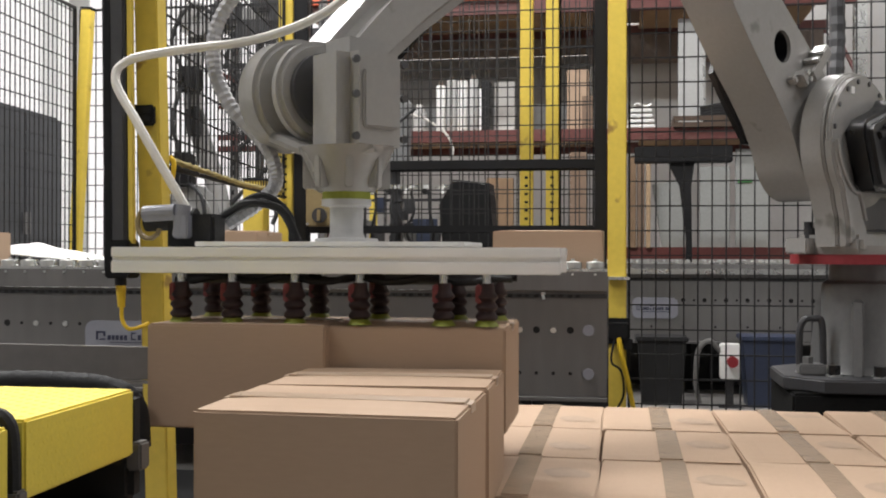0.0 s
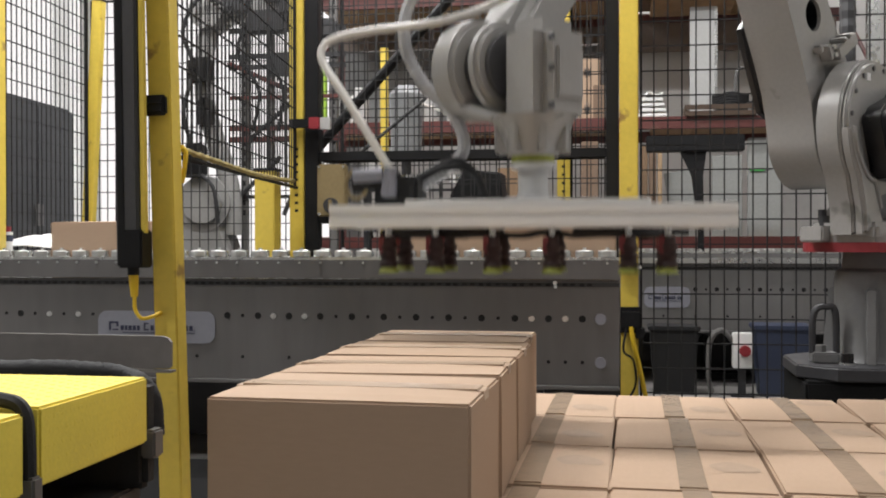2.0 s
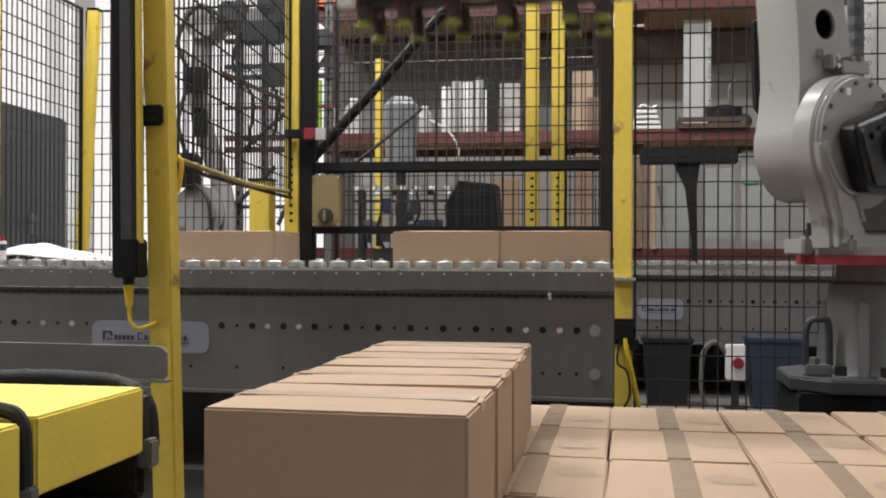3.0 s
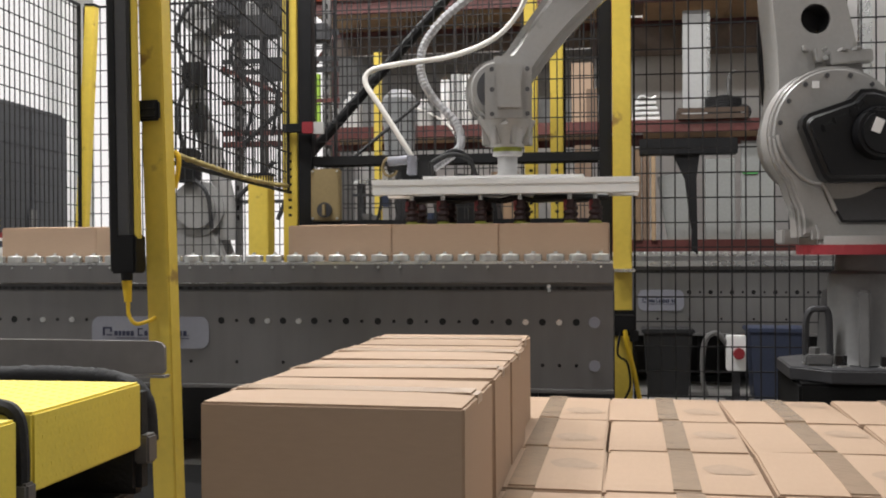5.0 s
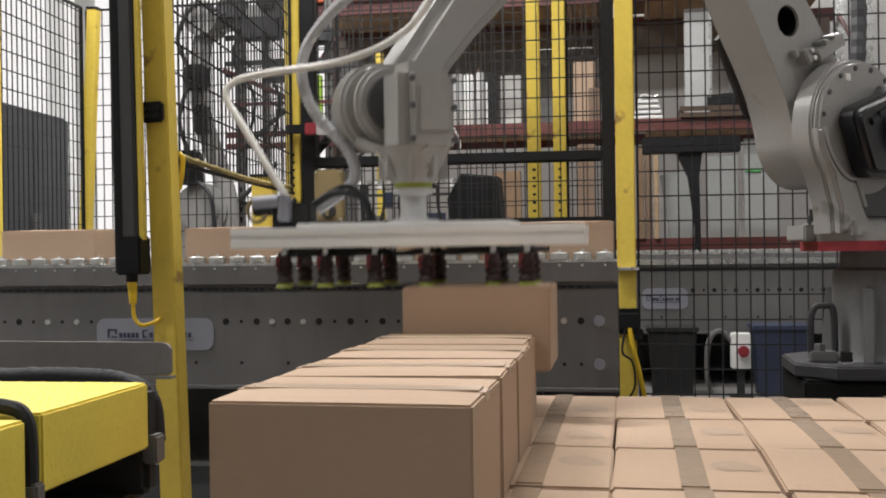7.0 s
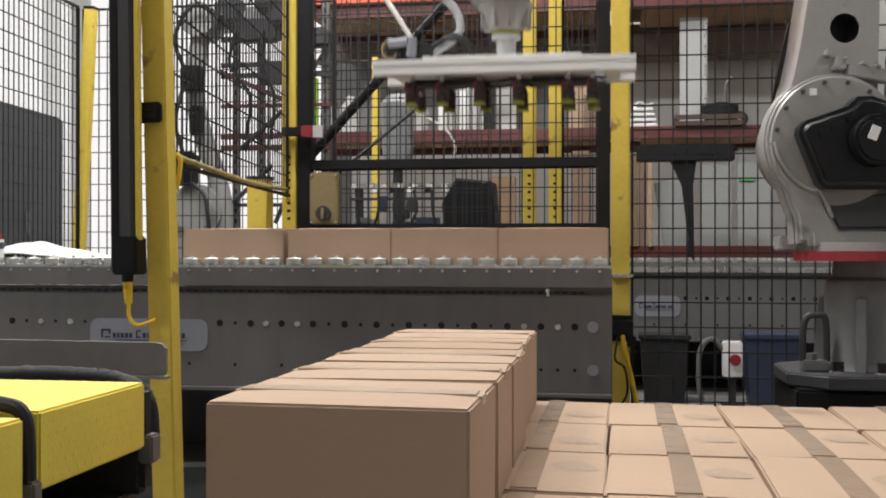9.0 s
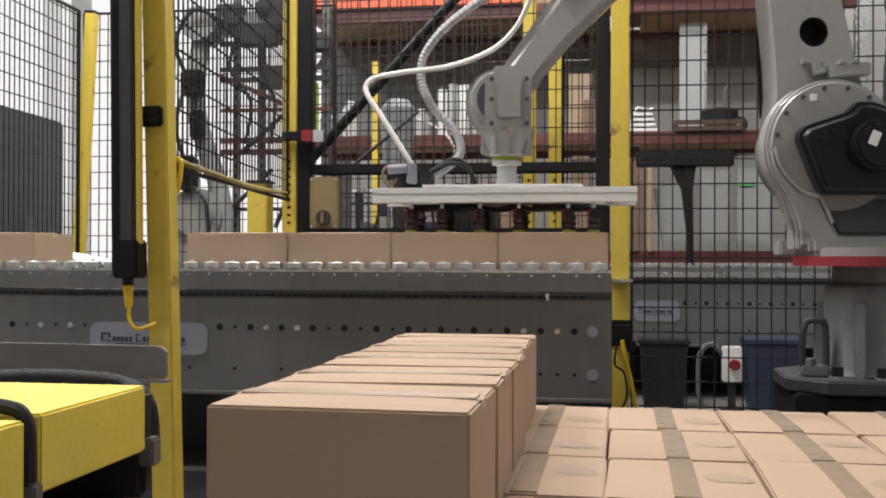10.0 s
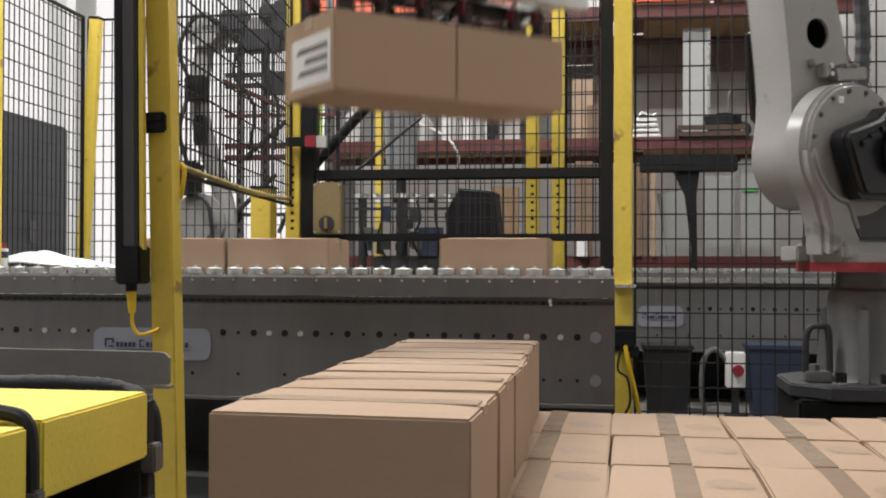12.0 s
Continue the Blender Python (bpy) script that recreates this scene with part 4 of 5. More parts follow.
def robot_gripper():
    """Origin in the middle between the two beams; x runs along the beams."""
    bm = bmesh.new()
    lathe(bm, [(0.056, 0.134), (0.056, 0.120), (0.038, 0.116), (0.037, 0.060), (0.042, 0.048), (0.070, 0.046), (0.072, 0.034), (0.05, 0.020)], 28)
    g = part("gripper", bm, M_PANEL, ROBOT, "vacuum gripper of white aluminium beams with suction cups", smooth=True)
    for y in (-0.135, 0.135):
        bm = bmesh.new()
        bm_box(bm, -GL / 2, GL / 2, y - 0.025, y + 0.025, -0.030, -0.004, bevel=0.002)
        bm_box(bm, -GL / 2, GL / 2, y - 0.025, y + 0.025, 0.004, 0.026, bevel=0.002)
        bm_box(bm, -GL / 2 + 0.001, GL / 2 - 0.001, y - 0.019, y + 0.019, -0.006, 0.006)
        part("beam", bm, M_ALU, g, "white aluminium beam")
    for x in (-0.40, -0.14, 0.14, 0.40):
        box_part("cross_bar", (x - 0.03, x + 0.03, -0.11, 0.11, -0.022, 0.018), M_ALU, g, bevel=0.003)
    box_part("top_plate", (-0.30, 0.29, -0.15, 0.15, 0.0275, 0.038), M_ALU, g, bevel=0.002)
    cb = bmesh.new()
    bm_cyl(cb, (0, 0, -0.030), (0, 0, -0.058), 0.009, seg=10)
    fit_me = finish("fitting", cb, M_GALV, True)
    cb = bmesh.new()
    lathe(cb, [(0.016, -0.050), (0.018, -0.068), (0.024, -0.076), (0.024, -0.080), (0.017, -0.088), (0.024, -0.097), (0.024, -0.101), (0.017, -0.109), (0.024, -0.118), (0.024, -0.123), (0.018, -0.130)], 16)
    cup_me = finish("suction_cup", cb, M_CUP, True)
    cb = bmesh.new()
    bm_cyl(cb, (0, 0, -0.128), (0, 0, -0.140), 0.019, 0.027, seg=16)
    lip_me = finish("lip", cb, M_LIP, True)
    cb = bmesh.new()
    bm_box(cb, -0.022, -0.008, -0.018, 0.018, -0.092, -0.052, bevel=0.003)
    red_me = finish("valve", cb, M_CUP_RED)
    for y in (-0.10, 0.10):
        for x in (-0.350, -0.232, -0.090, 0.055, 0.238, 0.330):
            xx = x
            c = shared("suction_cup", cup_me, g, pose(xx, y, 0))
            for nm, me in (("fitting", fit_me), ("lip", lip_me), ("valve", red_me)):
                o = new(nm, me)
                o.parent = c
    for y in (-0.06, 0.06):
        bm = bmesh.new()
        bm_tube(bm, [(x, y, -0.045 + 0.006 * math.sin(x * 40)) for x in [-0.38 + 0.04 * k for k in range(20)]], 0.008)
        part("air_line", bm, M_RUBBER, g)
    box_part("manifold", (-0.36, -0.10, -0.05, 0.05, -0.055, -0.03), M_STEEL_DARK, g, bevel=0.004)
    box_part("manifold", (0.10, 0.34, -0.05, 0.05, -0.055, -0.03), M_STEEL_DARK, g, bevel=0.004)
    # valve cluster on top
    bm = bmesh.new()
    bm_box(bm, -0.39, -0.28, -0.09, -0.01, 0.019, 0.100, bevel=0.008)
    bm_cyl(bm, (-0.45, -0.06, 0.085), (-0.33, -0.06, 0.09), 0.024, seg=16)
    vb = part("valve_block", bm, M_RUBBER, g, "dark valve block with silver fittings")
    bm = bmesh.new()
    bm_cyl(bm, (-0.44, -0.095, 0.100), (-0.365, -0.095, 0.104), 0.018, seg=14)
    bm_cyl(bm, (-0.355, -0.10, 0.05), (-0.345, -0.10, 0.12), 0.016, seg=14)
    bm_box(bm, -0.365, -0.33, -0.115, -0.085, 0.045, 0.10, bevel=0.004)
    part("silver_fitting", bm, M_PLATE, vb)
    bm = bmesh.new()
    bm_tube(bm, [(-0.44 + 0.028 * math.cos(a), -0.07, 0.08 + 0.035 * math.sin(a)) for a in [0.5 * k for k in range(13)]], 0.006)
    part("pipe_loop", bm, M_BRASS, vb)
    # hoses
    bm = bmesh.new()
    bm_tube(bm, curve_pts([(-0.318, -0.06, 0.04), (-0.338, -0.07, 0.09), (-0.393, -0.07, 0.18), (-0.478, -0.05, 0.31), (-0.545, -0.02, 0.410), (-0.525, 0.0, 0.460), (-0.42, 0.02, 0.485), (-0.23, 0.05, 0.512), (-0.07, 0.06, 0.570), (0.03, 0.06, 0.66), (0.10, 0.05, 0.80)]), 0.0105)
    part("white_hose", bm, M_HOSE, g, "white air hose")
    bm = bmesh.new()
    bm_tube(bm, curve_pts([(-0.29, 0.02, 0.08), (-0.22, 0.04, 0.13), (-0.185, 0.06, 0.18), (-0.21, 0.07, 0.26), (-0.30, 0.07, 0.36), (-0.345, 0.08, 0.46), (-0.335, 0.08, 0.56), (-0.26, 0.08, 0.66), (-0.14, 0.07, 0.75), (-0.02, 0.06, 0.82), (0.08, 0.05, 0.92)], 14), 0.016, ridged=0.14)
    part("corrugated_hose", bm, M_HOSE_GREY, g, "grey corrugated hose")
    bm = bmesh.new()
    bm_tube(bm, curve_pts([(-0.30, 0.0, 0.09), (-0.22, -0.03, 0.125), (-0.15, -0.01, 0.11), (-0.12, 0.02, 0.04)]), 0.010)
    bm_tube(bm, curve_pts([(-0.30, 0.02, 0.10), (-0.20, 0.0, 0.145), (-0.14, 0.02, 0.10), (-0.14, 0.04, 0.04)]), 0.008)
    part("cable", bm, M_RUBBER, g)
    return g


GRIP = robot_gripper()


# ---- storage rack and stock behind the fence ----
def rack():
    ob = thing("pallet_rack", "red-brown steel storage rack with three shelf levels", "storage rack", pose(0, 7.6, 0))
    for x in (-2.30, -0.10, 1.62):
        for y in (0.0, 0.95):
            box_part("upright", (x - 0.04, x + 0.04, y, y + 0.07, 0, 3.4), M_RACK if x < 1 else M_GALV, ob, bevel=0.004)
        bm = bmesh.new()
        for k in range(5):
            bm_cyl(bm, (x, 0.04, 0.2 + 0.6 * k), (x, 0.98, 0.75 + 0.6 * k), 0.015, seg=6)
        part("lattice", bm, M_RACK, ob)
    for z0, z1 in ((0.791, 0.872), (1.606, 1.690), (2.50, 2.60)):
        for y in (-0.045, 0.955):
            for x0, x1 in ((-2.26, -0.14), (-0.06, 1.58)):
                box_part("beam", (x0, x1, y, y + 0.044, z0, z1), M_RACK, ob, bevel=0.004)
        for k in range(15):
            x = -2.25 + 0.303 * k
            if not (-0.42 < x < -0.02) and x < 1.3:
                box_part("deck_board", (x, x + 0.30, 0.001, 0.95, z1 - 0.03, z1 - 0.008), M_WOOD, ob)
    box_part("orange_beam", (-2.26, -0.62, -0.095, -0.05, 2.596, 2.70), M_ORANGE, ob, "bright orange shelf beam", bevel=0.004)
    box_part("orange_beam", (-0.05, 1.58, -0.095, -0.05, 2.61, 2.70), M_ORANGE, ob, "bright orange shelf beam", bevel=0.004)
    return ob


rack()


def stock(name, dims, material, label, category, bevel=0.004, lean=0.0, turn=0.0, group=""):
    """A stored box or panel: width, depth, height at a foot point."""
    x, y, z, w, d, h = dims
    bm = bmesh.new()
    bm_box(bm, -w / 2, w / 2, -d / 2, d / 2, 0, h, bevel=bevel)
    ob = part(name, bm, material)
    ob.matrix_basis = pose(x, y, z, 0, lean, turn)
    return tagged(ob, label, category, group)


LOW, MID, TOP = 0.866, 1.684, 2.594
# upper shelf loads, added; their dark colour holds the shade at the top shelf
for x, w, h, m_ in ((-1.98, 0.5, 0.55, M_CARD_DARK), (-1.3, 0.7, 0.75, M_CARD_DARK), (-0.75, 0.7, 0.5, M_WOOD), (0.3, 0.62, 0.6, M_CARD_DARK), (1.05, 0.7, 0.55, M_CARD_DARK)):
    stock("storage_crate", (x, 8.05, TOP, w, 0.8, h), m_, "storage crate on the top shelf, dark brown for the shade there", "crate", group="crates on the top shelf")
stock("plywood_sheet", (0.66, 8.50, MID + 0.002, 1.7, 0.02, 0.80), M_PANEL, "grey backing sheet standing on the shelf", "panel")
stock("plywood_sheet", (0.66, 8.44, 2.28, 1.74, 0.03, 0.22), M_PLY, "dark brown plywood board fixed behind the shelf", "panel")
stock("plywood_sheet", (-1.22, 8.50, 2.37, 2.05, 0.03, 0.13), M_PLY, "dark brown plywood board fixed behind the shelf", "panel")
stock("plywood_sheet", (-1.22, 8.53, MID + 0.002, 2.05, 0.02, 0.68), M_POLY, "grey corrugated backing sheet standing on the shelf", "panel")

stock("whiteboard", (0.523, 7.72, MID, 0.185, 0.06, 0.775), M_PANEL, "tall white board standing on the middle shelf", "panel")
stock("metal_strip", (0.605, 7.715, MID, 0.02, 0.07, 0.76), M_GALV, "narrow bright metal strip beside the white board", "panel")


def tray_stack():
    ob = thing("tray_stack", "stack of shiny steel trays with loose handles", "tray", pose(0.176, 7.66, MID))
    for k in range(4):
        box_part("tray", (-0.098 + 0.006 * k, 0.100 - 0.010 * k, -0.06, 0.06, 0.012 + 0.036 * k, 0.034 + 0.036 * k), M_ALU, ob, bevel=0.004)
    for x in (-0.07, 0.055):
        box_part("leg", (x, x + 0.012, -0.05, 0.05, 0.0, 0.012), M_GALV, ob)
    bm = bmesh.new()
    bm_tube(bm, curve_pts([(-0.06, -0.05, 0.14), (-0.03, -0.05, 0.18), (0.03, -0.05, 0.16), (0.07, -0.05, 0.175)]), 0.007)
    part("handle", bm, M_ALU, ob)


tray_stack()


def crate_and_coil():
    c = thing("wooden_crate", "flat brown slatted wooden crate on the shelf", "crate", pose(0.62, 7.68, MID))
    for z in (0.0, 0.042):
        box_part("slat", (-0.23, 0.23, -0.16, -0.145, z + 0.004, z + 0.036), M_CARD_EDGE, c)
        box_part("slat", (-0.23, 0.23, 0.145, 0.16, z + 0.004, z + 0.036), M_CARD_EDGE, c)
    for x in (-0.23, 0.215):
        box_part("end_board", (x, x + 0.015, -0.145, 0.145, 0.001, 0.08), M_CARD_EDGE, c)
    box_part("base", (-0.21, 0.21, -0.144, 0.144, 0.002, 0.010), M_CARD_EDGE, c)
    k = thing("cable_coil", "dark coil of cable with a bent steel rod", "cable coil", pose(0.70, 7.68, MID + 0.012))
    bm = bmesh.new()
    for r in range(4):
        bm_tube(bm, [(0.115 * math.cos(a), 0.115 * math.sin(a) * 0.8, 0.085 + 0.018 * r + 0.008 * math.sin(3 * a)) for a in [math.tau * q / 28 for q in range(29)]], 0.011)
    bm_cyl(bm, (0, 0, 0.0), (0, 0, 0.085), 0.10, seg=18)
    part("coil", bm, M_RUBBER, k)
    bm = bmesh.new()
    bm_tube(bm, curve_pts([(0.04, 0, 0.14), (0.035, 0, 0.25), (0.05, 0, 0.31), (0.085, 0, 0.335)]), 0.012)
    part("rod", bm, M_STEEL, k)
    w = thing("dark_wheel", "small black caster wheel on the shelf", "wheel", pose(0.83, 7.64, MID + 0.055))
    bm = bmesh.new()
    bm_cyl(bm, (0, -0.02, 0), (0, 0.02, 0), 0.053, seg=18)
    part("tyre", bm, M_RUBBER, w)
    bm = bmesh.new()
    bm_cyl(bm, (0, -0.022, 0), (0, 0.022, 0), 0.02, seg=12)
    part("hub", bm, M_GALV, w)


crate_and_coil()

# lower shelf: boards, doors and a black bench frame
stock("wood_plank", (0.115, 7.55, LOW, 0.05, 0.04, 0.63), M_BOARD, "brown wooden plank leaning on the lower shelf", "plank", group="leaning planks")
stock("wood_plank", (0.172, 7.58, LOW, 0.05, 0.05, 0.63), M_CARD_DARK, "dark brown wooden plank leaning on the lower shelf", "plank", group="leaning planks")
stock("wood_plank", (0.222, 7.54, LOW, 0.03, 0.04, 0.62), M_WOOD, "pale wooden plank leaning on the lower shelf", "plank", group="leaning planks")
stock("grey_door", (0.42, 7.66, LOW + 0.001, 0.20, 0.03, 0.46), M_DOOR, "grey flat panel leaning beside the bench frame", "panel", lean=-9)
stock("grey_door", (0.675, 7.66, LOW, 0.20, 0.03, 0.56), M_DOOR, "pale grey glazed panel standing on the lower shelf", "panel")
stock("grey_door", (0.925, 7.68, LOW, 0.22, 0.03, 0.68), M_DOOR, "tall pale panel standing on the lower shelf", "panel")
stock("green_tag", (0.875, 7.655, LOW + 0.45, 0.10, 0.006, 0.02), M_GREEN, "small green sticker on the pale panel", "sticker")
stock("wood_plank", (-0.80, 7.6, LOW, 0.19, 0.05, 0.49), M_BOARD, "light brown board standing on the lower shelf", "plank", group="leaning planks")
stock("wood_plank", (-0.25, 7.55, LOW, 0.12, 0.05, 0.66), M_CARD_DARK, "tan board standing on the lower shelf", "plank", group="leaning planks")
stock("white_tub", (-0.26, 7.5, LOW, 0.07, 0.06, 0.14), M_WHITE, "small white tub on the lower shelf", "tub")


def bench():
    ob = thing("bench_frame", "black upturned bench frame before the shelf", "bench", pose(0.42, 6.98, 0))
    box_part("top", (-0.30, 0.30, -0.06, 0.06, 1.40, 1.50), M_BLACK, ob, bevel=0.006)
    bm = bmesh.new()
    extrude_outline(bm, [(0.0, 0.30), (0.06, 0.30), (0.055, 0.92), (0.05, 1.25), (0.07, 1.40), (-0.09, 1.40), (-0.02, 1.25), (0.02, 0.92)], -0.03, 0.03)
    part("leg", bm, M_BLACK, ob)
    box_part("foot", (-0.25, 0.25, -0.2, 0.2, 0.0, 0.04), M_BLACK, ob)
    box_part("stem", (-0.03, 0.05, -0.028, 0.028, 0.04, 0.30), M_BLACK, ob)


bench()


# middle shelf: cartons, bottles, a grey drum
stock("open_carton", (-0.26, 7.80, MID, 0.15, 0.3, 0.43), M_CARD, "brown open carton with a dark hand hole", "carton")
stock("open_carton", (-0.19, 7.63, MID, 0.08, 0.06, 0.24), M_CARD_DARK, "torn brown cardboard piece on the shelf", "carton")
stock("black_case", (-0.92, 7.85, MID, 0.06, 0.25, 0.38), M_BLACK, "narrow black case standing on the shelf", "case")
stock("bright_pane", (-0.83, 8.2, MID, 0.15, 0.02, 0.44), M_WHITE, "bright white sheet behind the black case", "panel")


def jug(x, y, z, s):
    ob = thing("plastic_jug", "pale translucent plastic jug on the middle shelf", "jug", pose(x, y, z), "plastic jugs")
    bm = bmesh.new()
    bm_cyl(bm, (0, 0, 0), (0, 0, 0.20 * s), 0.075 * s, seg=20)
    bm_cyl(bm, (0, 0, 0.20 * s), (0, 0, 0.26 * s), 0.075 * s, 0.03 * s, seg=20)
    part("body", bm, M_PANEL, ob, smooth=True)
    bm = bmesh.new()
    bm_cyl(bm, (0, 0, 0.26 * s), (0, 0, 0.29 * s), 0.032 * s, seg=14)
    part("cap", bm, M_WHITE, ob)


for jx, jy, js in ((-1.42, 7.85, 0.8), (-1.95, 7.8, 1.0), (-2.10, 7.75, 0.8)):
    jug(jx, jy, MID, js)


def film_roll(x, y, r, h, material):
    ob = thing("film_roll", "pale roll of wrapping film standing on the middle shelf", "film roll", pose(x, y, MID), "rolls of wrapping film")
    bm = bmesh.new()
    lathe(bm, [(r * 0.92, h), (r, h - 0.006), (r, 0.022), (r * 0.92, 0.016)], 20)
    part("film", bm, material, ob, smooth=True)
    bm = bmesh.new()
    bm_cyl(bm, (0, 0, 0.0), (0, 0, h + 0.022), r * 0.45, seg=14)
    part("core", bm, M_CARD_DARK, ob)


for k, (rx, rr_, rh) in enumerate(((-1.255, 0.034, 0.36), (-1.178, 0.036, 0.40), (-1.096, 0.037, 0.39), (-1.018, 0.034, 0.41), (-0.955, 0.024, 0.33))):
    film_roll(rx, 7.80 + 0.02 * (k % 2), rr_, rh, M_PANEL if k % 2 else M_WHITE)
stock("lime_board", (-2.20, 7.72, MID, 0.055, 0.05, 0.42), M_LIME, "lime green board standing on the middle shelf", "board")


def hanging_drum():
    ob = thing("grey_drum", "wire-wrapped grey plastic drum on a stand", "drum", pose(-1.275, 6.25, 0))
    bm = bmesh.new()
    bm_cyl(bm, (0, 0, 1.34), (0, 0, 1.70), 0.088, 0.10, seg=24)
    bm_cyl(bm, (0, 0, 1.70), (0, 0, 1.75), 0.10, 0.06, seg=24)
    part("shell", bm, M_POLY, ob, smooth=True)
    bm = bmesh.new()
    bm_cyl(bm, (0, 0, 0.0), (0, 0, 1.34), 0.03, seg=12)
    part("stand", bm, M_STEEL_DARK, ob)
    bm = bmesh.new()
    bm_cyl(bm, (0, 0, 0.0), (0, 0, 0.03), 0.2, seg=20)
    part("foot", bm, M_STEEL_DARK, ob)
    bm = bmesh.new()
    bm_tube(bm, curve_pts([(0.10, -0.05, 1.64), (0.20, -0.05, 1.60), (0.30, -0.05, 1.53), (0.345, -0.05, 1.45), (0.34, -0.05, 1.38), (0.28, -0.05, 1.32)]), 0.007)
    part("lead", bm, M_HOSE, ob, "white cable lead")


hanging_drum()


def machine_bench():
    """Dark machinery low behind the gate: a drive unit with guards, fittings and painted white highlights."""
    ob = thing("packing_machine", "dark low packing machine with fittings, cables and painted white highlights", "machine", pose(-0.95, 6.05, 0))
    box_part("cabinet", (-0.42, 0.42, -0.12, 0.35, 0.0, 0.86), M_STEEL_DARK, ob, bevel=0.01)
    bm = bmesh.new()
    extrude_outline(bm, [(0.0, 0.862), (0.29, 0.862), (0.26, 1.22), (0.06, 1.24), (-0.02, 1.1)], -0.08, 0.2, bevel=0.01)
    part("hood", bm, M_BLACK, ob)
    box_part("rail", (-0.55, 0.1, -0.07, -0.04, 1.19, 1.215), M_GALV, ob)
    box_part("rail", (-0.55, 0.1, -0.07, -0.04, 1.12, 1.135), M_STEEL_DARK, ob)
    # every second fitting is white, a highlight put into its colour
    for k in range(6):
        bm = bmesh.new()
        bm_cyl(bm, (-0.50 + 0.1 * k, -0.09, 1.175), (-0.50 + 0.1 * k, -0.05, 1.175), 0.016, seg=10)
        part("fitting", bm, M_WHITE if k % 2 else M_BLACK, ob)
    for x in (-0.52, -0.28):
        box_part("column", (x, x + 0.04, -0.06, -0.02, 0.0, 1.19), M_STEEL_DARK, ob)
    rr = random.Random(9)
    # small white blocks painted in as the row of highlights on the rail
    for k in range(7):
        box_part("highlight_block", (-0.53 + 0.085 * k, -0.50 + 0.085 * k, -0.085, -0.071, 1.192, 1.208), M_WHITE, ob)
    for k in range(16):
        x, z = rr.uniform(-0.5, 0.0), rr.uniform(0.87, 1.10)
        w, h = rr.uniform(0.03, 0.09), rr.uniform(0.03, 0.09)
        box_part("module", (x, x + w, -0.16 + 0.002 * k, -0.125 + 0.002 * k, z, z + h), (M_STEEL_DARK, M_STEEL, M_RUBBER, M_BLUE, M_STEEL_DARK)[k % 5], ob, bevel=0.004)
    for k in range(5):
        bm = bmesh.new()
        x = -0.46 + 0.10 * k
        bm_tube(bm, curve_pts([(x, -0.17, 1.17), (x + rr.uniform(-0.02, 0.02), -0.19, 1.06), (x + rr.uniform(-0.03, 0.03), -0.18, 0.95), (x + 0.01, -0.14, 0.86)]), 0.008)
        part("cable", bm, M_RUBBER, ob)
    box_part("blue_panel", (-0.16, -0.02, -0.13, -0.121, 0.86, 1.02), M_BLUE, ob)


machine_bench()


